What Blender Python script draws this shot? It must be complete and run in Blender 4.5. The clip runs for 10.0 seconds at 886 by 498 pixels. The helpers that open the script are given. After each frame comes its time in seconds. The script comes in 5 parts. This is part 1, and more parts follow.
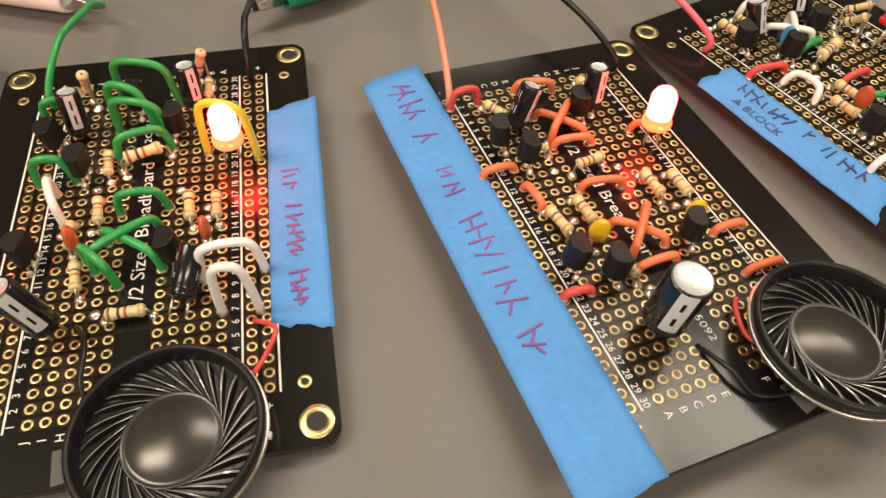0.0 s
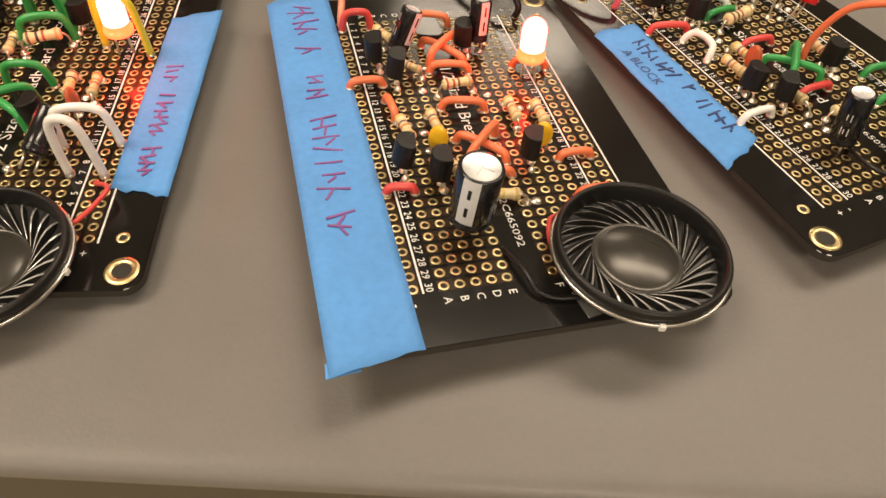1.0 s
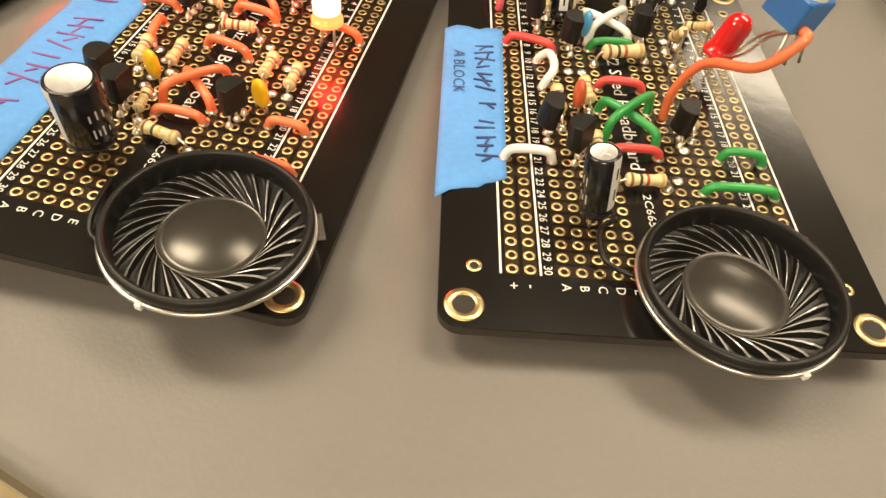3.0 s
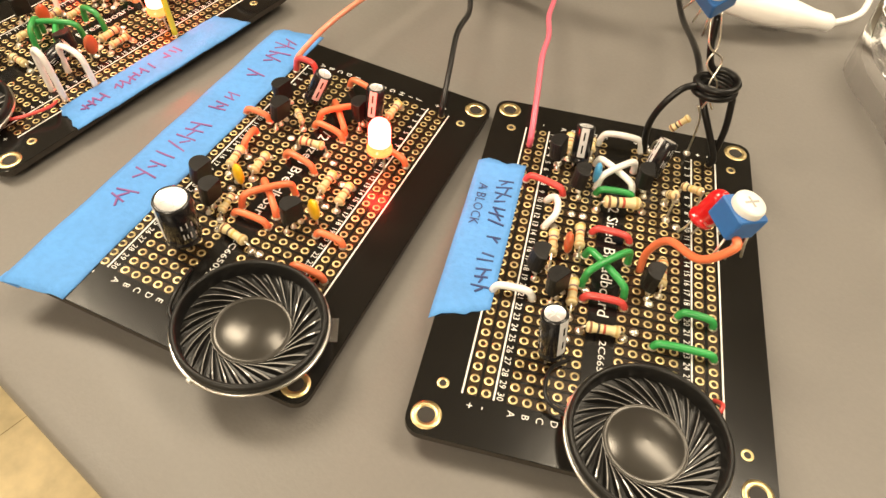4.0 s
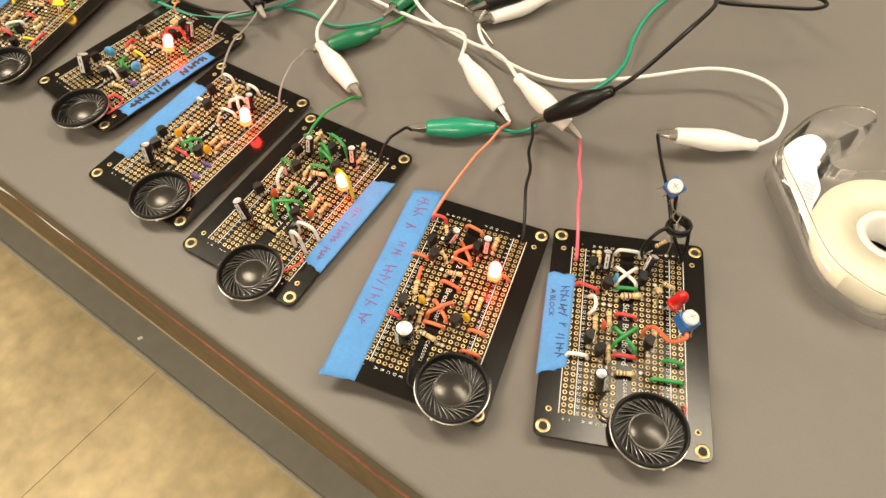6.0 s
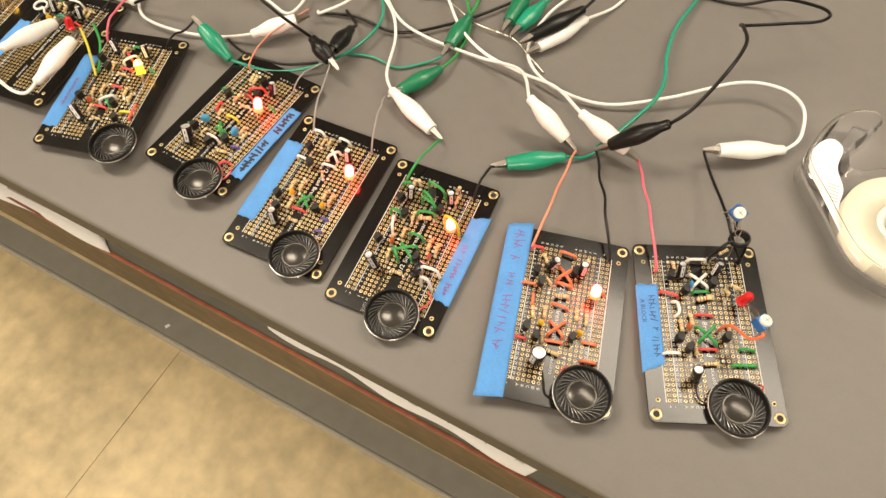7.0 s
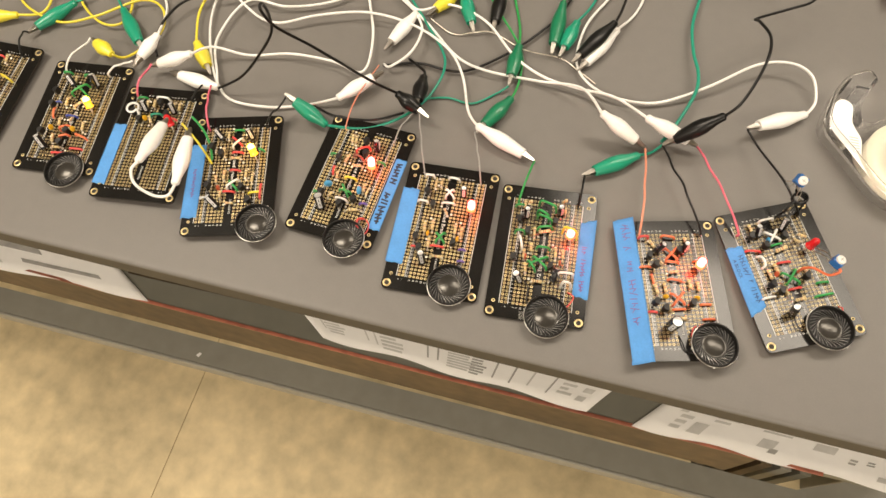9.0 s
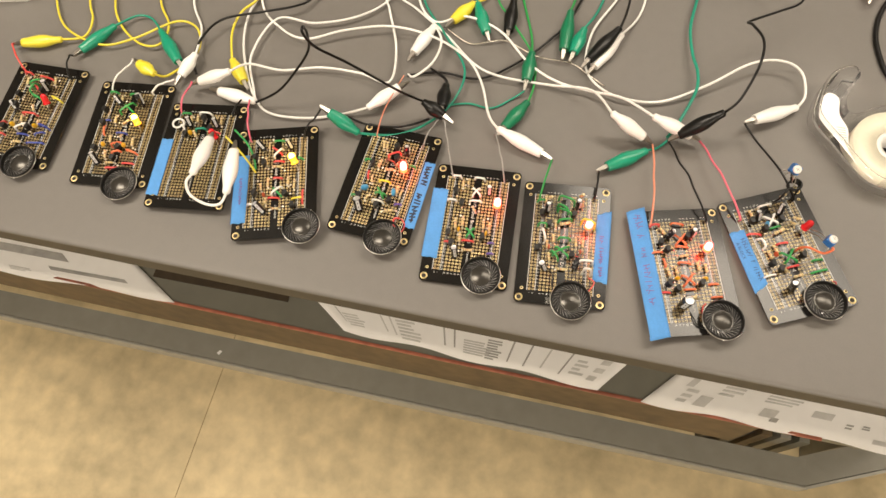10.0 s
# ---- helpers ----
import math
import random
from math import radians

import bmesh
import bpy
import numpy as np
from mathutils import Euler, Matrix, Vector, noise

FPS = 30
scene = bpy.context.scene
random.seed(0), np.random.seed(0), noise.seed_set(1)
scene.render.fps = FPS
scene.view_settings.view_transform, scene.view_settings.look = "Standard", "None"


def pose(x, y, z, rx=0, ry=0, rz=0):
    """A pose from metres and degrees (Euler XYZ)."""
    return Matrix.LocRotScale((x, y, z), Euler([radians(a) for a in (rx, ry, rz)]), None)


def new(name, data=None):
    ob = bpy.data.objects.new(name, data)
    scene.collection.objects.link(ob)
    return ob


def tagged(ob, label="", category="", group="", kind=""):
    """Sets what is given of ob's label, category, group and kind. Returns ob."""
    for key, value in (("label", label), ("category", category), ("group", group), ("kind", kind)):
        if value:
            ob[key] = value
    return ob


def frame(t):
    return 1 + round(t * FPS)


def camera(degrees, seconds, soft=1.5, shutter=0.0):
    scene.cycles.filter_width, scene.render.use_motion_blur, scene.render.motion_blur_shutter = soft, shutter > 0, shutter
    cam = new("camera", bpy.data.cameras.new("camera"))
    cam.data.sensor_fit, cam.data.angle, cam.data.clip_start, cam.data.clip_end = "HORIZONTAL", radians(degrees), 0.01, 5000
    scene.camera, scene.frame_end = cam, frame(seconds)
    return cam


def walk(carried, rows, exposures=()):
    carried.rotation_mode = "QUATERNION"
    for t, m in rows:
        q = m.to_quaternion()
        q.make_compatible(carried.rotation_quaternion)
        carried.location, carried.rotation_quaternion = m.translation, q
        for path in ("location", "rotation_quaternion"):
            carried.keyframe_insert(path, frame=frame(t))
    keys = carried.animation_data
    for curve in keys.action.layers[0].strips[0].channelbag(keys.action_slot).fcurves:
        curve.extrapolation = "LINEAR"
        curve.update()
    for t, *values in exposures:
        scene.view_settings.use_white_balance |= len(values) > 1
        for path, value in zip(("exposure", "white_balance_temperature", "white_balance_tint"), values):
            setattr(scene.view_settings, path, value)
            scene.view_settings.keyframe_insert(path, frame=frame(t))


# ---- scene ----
cam = camera(65.73, 10.0)
PATH = [
    (0.0, 0.0439, -0.0048, 0.1009, 37.42, -1.67, -5.29),
    (0.5, 0.0601, -0.0093, 0.0967, 36.77, -2.45, -0.12),
    (1.0, 0.0811, -0.0255, 0.0912, 39.34, -2.56, 2.26),
    (1.5, 0.1032, -0.0344, 0.0899, 41.05, -1.59, 5.27),
    (2.0, 0.1368, -0.0163, 0.0855, 42.03, -3.60, 11.83),
    (2.5, 0.1529, -0.0037, 0.0781, 40.63, -4.40, 20.14),
    (2.7, 0.1570, -0.0018, 0.0783, 40.14, -3.91, 23.34),
    (3.8, 0.1801, 0.0108, 0.1061, 38.90, -2.00, 37.98),
    (4.0, 0.1794, 0.0100, 0.1156, 39.46, -2.12, 39.62),
    (4.5, 0.1832, 0.0111, 0.1359, 38.61, -1.90, 40.28),
    (5.0, 0.1834, 0.0049, 0.1737, 35.86, -0.37, 39.43),
    (5.5, 0.1803, -0.0126, 0.2182, 34.47, 0.38, 39.10),
    (5.7, 0.1816, -0.0236, 0.2275, 35.60, 1.16, 38.44),
    (6.8, 0.1289, -0.0568, 0.3143, 28.95, 2.91, 30.30),
    (7.0, 0.1130, -0.0618, 0.3271, 28.21, 2.68, 29.01),
    (7.5, 0.0826, -0.0676, 0.3517, 27.06, 4.37, 25.50),
    (8.0, 0.0494, -0.0746, 0.3683, 26.37, 4.57, 22.46),
    (8.5, 0.0225, -0.0797, 0.3913, 24.89, 3.61, 18.17),
    (9.0, 0.0031, -0.1023, 0.4183, 23.47, 2.75, 15.28),
    (9.5, -0.0095, -0.1136, 0.4403, 23.55, 3.14, 14.25),
    (10.0, -0.0176, -0.1234, 0.4617, 22.61, 3.02, 12.98),
]
walk(cam, [(t, pose(x, y, z, rx, ry, rz)) for t, x, y, z, rx, ry, rz in PATH],
     [(0, 0.24, 6450, 11), (1.0, 0.24, 6850, 14), (1.5, 0.36, 6950, 13), (2.5, 0.62, 7200, 11), (4.0, 0.75, 7000, 10), (4.5, 0.60, 6900, 11), (5.5, 0.47, 6850, 9), (7.5, 0.42, 6500, 12), (10.0, 0.30, 6400, 12)])

# ---- light and room tone ----
MM = 0.001
world = bpy.data.worlds.new("room_air")
world.use_nodes = True
world.node_tree.nodes["Background"].inputs[0].default_value = (0.9, 0.85, 0.78, 1)
world.node_tree.nodes["Background"].inputs[1].default_value = 0.05
scene.world = world
FLOOR_Z, CEIL_Z = -0.9, 1.85
# Unseen panels: two follow board reflections, one a shadow, the last three added fill
LAMPS = [(0.52, 0.97, 13), (1.58, 0.97, 9), (-1.05, 0.14, 22.5), (-1.6, -1.5, 24), (0.9, -1.9, 41), (0.5, 3.5, 11)]


# ---- materials ----
def material(name, color, rough=0.5, metal=0.0, vary=0.12, scale=400.0, bump=0.0, bump_scale=900.0, emit=None, power=0.0,
             coat=0.0, clear=0.0, per_object=0.0, spec=0.5, stain=0.0):
    m = bpy.data.materials.new(name)
    m.use_nodes = True
    nt = m.node_tree
    b = nt.nodes["Principled BSDF"]
    b.inputs["Roughness"].default_value = rough
    b.inputs["Metallic"].default_value = metal
    b.inputs["Coat Weight"].default_value = coat
    b.inputs["Coat Roughness"].default_value = 0.08
    b.inputs["Transmission Weight"].default_value = clear
    b.inputs["Specular IOR Level"].default_value = spec
    b.inputs["Base Color"].default_value = (*color, 1)
    co = nt.nodes.new("ShaderNodeTexCoord")
    if vary > 0:
        fine = nt.nodes.new("ShaderNodeTexNoise")
        fine.inputs["Scale"].default_value = scale
        fine.inputs["Detail"].default_value = 4
        nt.links.new(co.outputs["Object"], fine.inputs["Vector"])
        wide = nt.nodes.new("ShaderNodeTexNoise")
        wide.inputs["Scale"].default_value = scale * 0.12
        nt.links.new(co.outputs["Object"], wide.inputs["Vector"])
        add = nt.nodes.new("ShaderNodeMath")
        add.operation = "ADD"
        nt.links.new(fine.outputs["Fac"], add.inputs[0])
        nt.links.new(wide.outputs["Fac"], add.inputs[1])
        ramp = nt.nodes.new("ShaderNodeMapRange")
        ramp.inputs["From Min"].default_value, ramp.inputs["From Max"].default_value = 0.6, 1.4
        ramp.inputs["To Min"].default_value, ramp.inputs["To Max"].default_value = 1 - vary, 1 + vary
        nt.links.new(add.outputs[0], ramp.inputs["Value"])
        last = ramp.outputs[0]
        if per_object > 0:
            info = nt.nodes.new("ShaderNodeObjectInfo")
            r2 = nt.nodes.new("ShaderNodeMapRange")
            r2.inputs["To Min"].default_value, r2.inputs["To Max"].default_value = 1 - per_object, 1 + per_object * 0.5
            nt.links.new(info.outputs["Random"], r2.inputs["Value"])
            mul = nt.nodes.new("ShaderNodeMath")
            mul.operation = "MULTIPLY"
            nt.links.new(last, mul.inputs[0])
            nt.links.new(r2.outputs[0], mul.inputs[1])
            last = mul.outputs[0]
        mix = nt.nodes.new("ShaderNodeVectorMath")
        mix.operation = "SCALE"
        mix.inputs[0].default_value = color
        nt.links.new(last, mix.inputs["Scale"])
        nt.links.new(mix.outputs[0], b.inputs["Base Color"])
        rr = nt.nodes.new("ShaderNodeMapRange")
        rr.inputs["To Min"].default_value, rr.inputs["To Max"].default_value = max(0.02, rough - 0.08), min(1, rough + 0.1)
        nt.links.new(wide.outputs["Fac"], rr.inputs["Value"])
        nt.links.new(rr.outputs[0], b.inputs["Roughness"])
    if bump > 0:
        n = nt.nodes.new("ShaderNodeTexNoise")
        n.inputs["Scale"].default_value = bump_scale
        n.inputs["Detail"].default_value = 3
        nt.links.new(co.outputs["Object"], n.inputs["Vector"])
        bp = nt.nodes.new("ShaderNodeBump")
        bp.inputs["Strength"].default_value = bump
        bp.inputs["Distance"].default_value = 0.0003
        nt.links.new(n.outputs["Fac"], bp.inputs["Height"])
        nt.links.new(bp.outputs[0], b.inputs["Normal"])
    if emit:
        b.inputs["Emission Color"].default_value = (*emit, 1)
        b.inputs["Emission Strength"].default_value = power
    return m


M_TABLE = material("grey_laminate", (0.152, 0.142, 0.132), 0.48, vary=0.06, scale=900, bump=0.12, bump_scale=1600)
# Darker than the top: shade on the upright edge is in this colour
M_EDGE = material("grey_edge_shade", (0.058, 0.052, 0.044), 0.55, vary=0.12, scale=120)
M_FLOOR = material("tan_floor", (0.61, 0.50, 0.30), 0.6, vary=0.36, scale=26, bump=0.1, bump_scale=60)
M_SEAM = material("floor_joint", (0.40, 0.30, 0.165), 0.7, vary=0.4, scale=60)
M_BROWN_DARK = material("dark_gap_shade", (0.05, 0.035, 0.02), 0.6, vary=0.4, scale=60)
M_RAIL = material("grey_painted_steel", (0.26, 0.25, 0.215), 0.5, vary=0.12, scale=40)
M_LIP = material("worn_pale_edge", (0.36, 0.35, 0.31), 0.55, vary=0.2, scale=60)
M_SHELF = material("grey_green_shelf", (0.17, 0.165, 0.135), 0.5, vary=0.12, scale=30)
M_RED = material("red_brown_edging", (0.36, 0.12, 0.075), 0.5, vary=0.5, scale=60)
# Brown of the shaded floor below the shelf, shared by one crate slat
M_BROWN = material("shaded_brown", (0.115, 0.080, 0.042), 0.6, vary=0.5, scale=40)
M_PAPER = material("white_paper", (0.90, 0.89, 0.88), 0.8, vary=0.05, scale=40)
M_INK = material("grey_print", (0.60, 0.59, 0.57), 0.8, vary=0.2, scale=60)
M_INKD = material("dark_print", (0.40, 0.39, 0.37), 0.8, vary=0.3, scale=60)
M_YELLOWPAPER = material("yellow_print", (0.65, 0.52, 0.10), 0.8, vary=0.2, scale=60)
M_WALL = material("painted_wall", (0.42, 0.40, 0.36), 0.85, vary=0.05, scale=10)
M_CEIL = material("ceiling_tile", (0.36, 0.35, 0.33), 0.9, vary=0.08, scale=30)
M_LAMP = material("lamp_panel", (0.8, 0.8, 0.8), 0.6, vary=0, emit=(1, 0.9, 0.76), power=3)
M_STEEL = material("white_enamel_frame", (0.7, 0.69, 0.66), 0.4, vary=0.04, scale=30)

M_PCB = material("black_solder_mask", (0.0075, 0.007, 0.0065), 0.15, vary=0.3, scale=120, bump=0.05, bump_scale=400, spec=0.42)
M_PCBEDGE = material("board_edge", (0.035, 0.028, 0.022), 0.7, vary=0.2, scale=500)
M_TRACE = material("masked_copper", (0.026, 0.015, 0.007), 0.22, vary=0.3, scale=500, spec=0.4)
M_GOLD = material("gold_pad", (0.70, 0.555, 0.29), 0.34, 1.0, vary=0.22, scale=500, per_object=0.3)
M_HOLE = material("drilled_hole", (0.012, 0.009, 0.006), 0.6, vary=0.1)
M_SILK = material("white_silkscreen", (0.72, 0.71, 0.68), 0.6, vary=0.12, scale=2500)
M_TIN = material("tinned_lead", (0.75, 0.70, 0.62), 0.3, 1.0, vary=0.15, scale=900)
M_TAPE = material("blue_painters_tape", (0.085, 0.285, 0.66), 0.75, vary=0.10, scale=700, bump=0.5, bump_scale=1100)
M_PURPLE_INK = material("red_violet_marker", (0.22, 0.08, 0.26), 0.7, vary=0.2, scale=2000)
M_NAVY_INK = material("dark_blue_pen", (0.03, 0.05, 0.16), 0.6, vary=0.2, scale=2000)
M_BLACK_INK = material("black_marker", (0.015, 0.02, 0.04), 0.6, vary=0.2, scale=2000)
M_BLACK = material("black_epoxy", (0.009, 0.0085, 0.0085), 0.40, vary=0.25, scale=900, bump=0.2, bump_scale=2500, spec=0.35)
M_SLEEVE = material("black_sleeve", (0.010, 0.010, 0.012), 0.2, vary=0.2, scale=500)
M_STRIPE = material("grey_white_stripe", (0.60, 0.60, 0.61), 0.35, vary=0.08, scale=700)
M_CAN = material("aluminium_can_top", (0.86, 0.86, 0.88), 0.38, 0.75, vary=0.08, scale=900)
M_BODY = material("beige_resistor_body", (0.72, 0.58, 0.32), 0.38, vary=0.14, scale=900, per_object=0.15)
BANDS = {k: material(k + "_band", c, 0.4, vary=0.15, scale=900) for k, c in {
    "brown": (0.20, 0.09, 0.045), "red": (0.42, 0.07, 0.04), "orange": (0.62, 0.24, 0.07), "yellow": (0.64, 0.46, 0.12),
    "violet": (0.19, 0.11, 0.13), "black": (0.05, 0.04, 0.032), "gold": (0.52, 0.36, 0.14)}.items()}
WIRE = {k: material(k + "_insulation", c, 0.36, vary=0.07, scale=500, coat=0.15, per_object=0.08) for k, c in {
    "red": (0.66, 0.065, 0.06), "orange": (0.80, 0.19, 0.08), "green": (0.025, 0.30, 0.07), "white": (0.84, 0.83, 0.81),
    "yellow": (0.78, 0.66, 0.05), "blue": (0.035, 0.06, 0.34), "purple": (0.12, 0.07, 0.33), "teal": (0.012, 0.27, 0.18),
    "brown": (0.22, 0.07, 0.045), "black": (0.008, 0.0075, 0.0075), "salmon": (0.72, 0.27, 0.17), "pink": (0.70, 0.13, 0.20), "grey": (0.30, 0.29, 0.28)}.items()}
M_CERAMIC = {k: material(k + "_dipped_ceramic", c, 0.3, vary=0.1, scale=900, coat=0.3) for k, c in {
    "red": (0.50, 0.10, 0.035), "yellow": (0.85, 0.50, 0.02), "blue": (0.06, 0.33, 0.62)}.items()}
M_LED = {"red": material("red_led_plastic", (0.70, 0.012, 0.018), 0.12, vary=0.04, scale=500, coat=0.6),
         "red_lit": material("glowing_red_led", (0.9, 0.1, 0.08), 0.2, vary=0, emit=(1.0, 0.024, 0.020), power=44),
         "yellow_lit": material("glowing_yellow_led", (0.95, 0.7, 0.15), 0.2, vary=0, emit=(1.0, 0.48, 0.03), power=24)}
M_FLANGE = {"red": M_LED["red"], "red_lit": material("glowing_orange_flange", (0.9, 0.25, 0.05), 0.2, vary=0, emit=(1.0, 0.09, 0.03), power=3.5),
            "yellow_lit": material("glowing_amber_flange", (0.9, 0.5, 0.05), 0.2, vary=0, emit=(1.0, 0.50, 0.01), power=1.3)}
M_POT = material("blue_trimmer_plastic", (0.025, 0.14, 0.42), 0.4, vary=0.08, scale=600)
M_WHITE = material("white_plastic", (0.78, 0.77, 0.74), 0.4, vary=0.05, scale=400)
M_RIM = material("black_speaker_rim", (0.010, 0.0095, 0.009), 0.4, vary=0.2, scale=300, spec=0.3)
M_CONE = material("dark_speaker_film", (0.010, 0.0095, 0.009), 0.32, vary=0.2, scale=250, spec=0.35)
# Pale crest colour paints in the glints along the speaker blades
M_CREST = material("blade_crest_glint", (0.30, 0.29, 0.28), 0.2, vary=0.5, scale=260, spec=0.9, coat=0.9)
M_DOME = material("glossy_speaker_dome", (0.060, 0.056, 0.050), 0.24, 0.5, vary=0.15, scale=150, spec=0.5)
M_FRAME = material("steel_speaker_frame", (0.62, 0.60, 0.57), 0.3, 1.0, vary=0.12, scale=300)
M_MAGNET = material("black_magnet", (0.02, 0.02, 0.02), 0.5, vary=0.2, scale=200)
M_JAW = material("nickel_jaw", (0.52, 0.49, 0.45), 0.30, 1.0, vary=0.2, scale=700)
M_BOOT = {k: material(k + "_vinyl_boot", c, 0.34, vary=0.05, scale=200, coat=0.2) for k, c in {
    "white": (0.86, 0.85, 0.83), "green": (0.008, 0.17, 0.08), "teal": (0.008, 0.27, 0.16), "black": (0.007, 0.007, 0.007),
    "yellow": (0.78, 0.68, 0.05), "red": (0.62, 0.04, 0.05)}.items()}
for shiny in (M_BOOT["black"], WIRE["black"]):
    shiny.node_tree.nodes["Principled BSDF"].inputs["Specular IOR Level"].default_value = 0.3
    shiny.node_tree.nodes["Principled BSDF"].inputs["Coat Weight"].default_value = 0.05
M_CLEARTAPE = material("clear_tape", (0.85, 0.85, 0.82), 0.12, vary=0, clear=0.9)
M_CLEAR = material("clear_plastic", (0.92, 0.92, 0.92), 0.06, vary=0, clear=0.97)
M_CLEAR.node_tree.nodes["Principled BSDF"].inputs["IOR"].default_value = 1.22
M_ROLL = material("cream_tape_roll", (0.72, 0.69, 0.56), 0.35, vary=0.06, scale=300)


# ---- mesh helpers (board parts in millimetres) ----
def data(name, verts, faces, mats, index=None, smooth=True, unit=MM):
    me = bpy.data.meshes.new(name)
    me.from_pydata([(x * unit, y * unit, z * unit) for x, y, z in verts], [], faces)
    for m in (mats if isinstance(mats, (list, tuple)) else [mats]):
        me.materials.append(m)
    if index:
        me.polygons.foreach_set("material_index", index)
    me.polygons.foreach_set("use_smooth", [smooth] * len(me.polygons))
    me.update()
    return me


def put(name, me, parent=None, label="", m=None):
    ob = new(name, me)
    ob.parent = parent
    if m is not None:
        ob.matrix_basis = m
    if label:
        tagged(ob, label)
    return ob


def shift(x, y, z, rx=0, ry=0, rz=0):
    return pose(x * MM, y * MM, z * MM, rx, ry, rz)


def lathe(profile, n=24, turn=math.tau, start=0.0):
    """Verts and faces of a profile of (radius, height) turned about z."""
    full = turn > 6.28
    cols = n if full else n + 1
    verts = [(r * math.cos(start + turn * k / n), r * math.sin(start + turn * k / n), z) for k in range(cols) for r, z in profile]
    p = len(profile)
    faces = []
    for k in range(n):
        a, b = k * p, ((k + 1) % cols) * p
        faces += [(a + i, b + i, b + i + 1, a + i + 1) for i in range(p - 1)]
    return verts, faces


def smooth_path(pts, steps=6):
    pts = [Vector(p) for p in pts]
    if len(pts) < 3:
        return pts
    out = []
    for i in range(len(pts) - 1):
        p0, p1, p2, p3 = pts[max(i - 1, 0)], pts[i], pts[i + 1], pts[min(i + 2, len(pts) - 1)]
        for k in range(steps):
            t = k / steps
            out.append(0.5 * ((2 * p1) + (p2 - p0) * t + (2 * p0 - 5 * p1 + 4 * p2 - p3) * t * t + (3 * p1 - p0 - 3 * p2 + p3) * t ** 3))
    out.append(pts[-1])
    return out


def tube(pts, radius, n=8):
    """A round tube along points; radius is a number or one for each point."""
    pts = [Vector(p) for p in pts]
    rad = radius if isinstance(radius, (list, tuple)) else [radius] * len(pts)
    verts, faces = [], []
    side = None
    for i, p in enumerate(pts):
        d = (pts[min(i + 1, len(pts) - 1)] - pts[max(i - 1, 0)])
        d = d.normalized() if d.length > 1e-9 else Vector((0, 0, 1))
        if side is None:
            side = d.cross(Vector((0, 0, 1)) if abs(d.z) < 0.9 else Vector((1, 0, 0))).normalized()
        else:
            side = (side - d * side.dot(d)).normalized()
        up = d.cross(side)
        verts += [tuple(p + (side * math.cos(math.tau * k / n) + up * math.sin(math.tau * k / n)) * rad[i]) for k in range(n)]
    for i in range(len(pts) - 1):
        faces += [(i * n + k, i * n + (k + 1) % n, (i + 1) * n + (k + 1) % n, (i + 1) * n + k) for k in range(n)]
    faces += [tuple(reversed(range(n))), tuple(range((len(pts) - 1) * n, len(pts) * n))]
    return verts, faces


def merge(*pieces):
    verts, faces = [], []
    for v, f in pieces:
        o = len(verts)
        verts += v
        faces += [tuple(i + o for i in q) for q in f]
    return verts, faces


def moved(piece, x=0, y=0, z=0, rz=0):
    c, s = math.cos(radians(rz)), math.sin(radians(rz))
    return [(x + c * a - s * b, y + s * a + c * b, z + h) for a, b, h in piece[0]], piece[1]


def slab(outline, z0, z1, bevel=0.0):
    """A prism over an outline of (x, y), with a small chamfer round its top."""
    n = len(outline)
    cx, cy = sum(p[0] for p in outline) / n, sum(p[1] for p in outline) / n
    rings = [(outline, z0), (outline, z1 - bevel)]
    if bevel:
        inner = []
        for x, y in outline:
            d = math.hypot(x - cx, y - cy)
            k = (d - bevel) / d
            inner.append((cx + (x - cx) * k, cy + (y - cy) * k))
        rings.append((inner, z1))
    verts = [(x, y, z) for o, z in rings for x, y in o]
    faces = [tuple(reversed(range(n)))]
    for r in range(len(rings) - 1):
        faces += [(r * n + k, r * n + (k + 1) % n, (r + 1) * n + (k + 1) % n, (r + 1) * n + k) for k in range(n)]
    faces.append(tuple(range((len(rings) - 1) * n, len(rings) * n)))
    return verts, faces


def box(x0, y0, z0, x1, y1, z1, bevel=0.0):
    return slab([(x0, y0), (x1, y0), (x1, y1), (x0, y1)], z0, z1, bevel)


def rounded(hx, hy, r, n=6):
    out = []
    for cx, cy, a in ((hx - r, hy - r, 0), (-hx + r, hy - r, 90), (-hx + r, -hy + r, 180), (hx - r, -hy + r, 270)):
        out += [(cx + r * math.cos(radians(a + 90 * k / n)), cy + r * math.sin(radians(a + 90 * k / n))) for k in range(n + 1)]
    return out


def lettering(text, size, x, y, turn, width=None):
    """The flat mesh of a word, centred on (x, y), in millimetres."""
    cu = bpy.data.curves.new("lettering", "FONT")
    cu.body, cu.size, cu.resolution_u, cu.align_x, cu.align_y = text, size, 2, "CENTER", "CENTER"
    ob = bpy.data.objects.new("lettering", cu)
    scene.collection.objects.link(ob)
    me = bpy.data.meshes.new_from_object(ob.evaluated_get(bpy.context.evaluated_depsgraph_get()))
    v = [tuple(q.co) for q in me.vertices]
    f = [tuple(q.vertices) for q in me.polygons]
    bpy.data.objects.remove(ob)
    bpy.data.curves.remove(cu)
    bpy.data.meshes.remove(me)
    k = width / (max(q[0] for q in v) - min(q[0] for q in v)) if width else 1
    c, s = math.cos(radians(turn)), math.sin(radians(turn))
    return [(x + c * a * k - s * b, y + s * a * k + c * b, 0.06) for a, b, _ in v], f


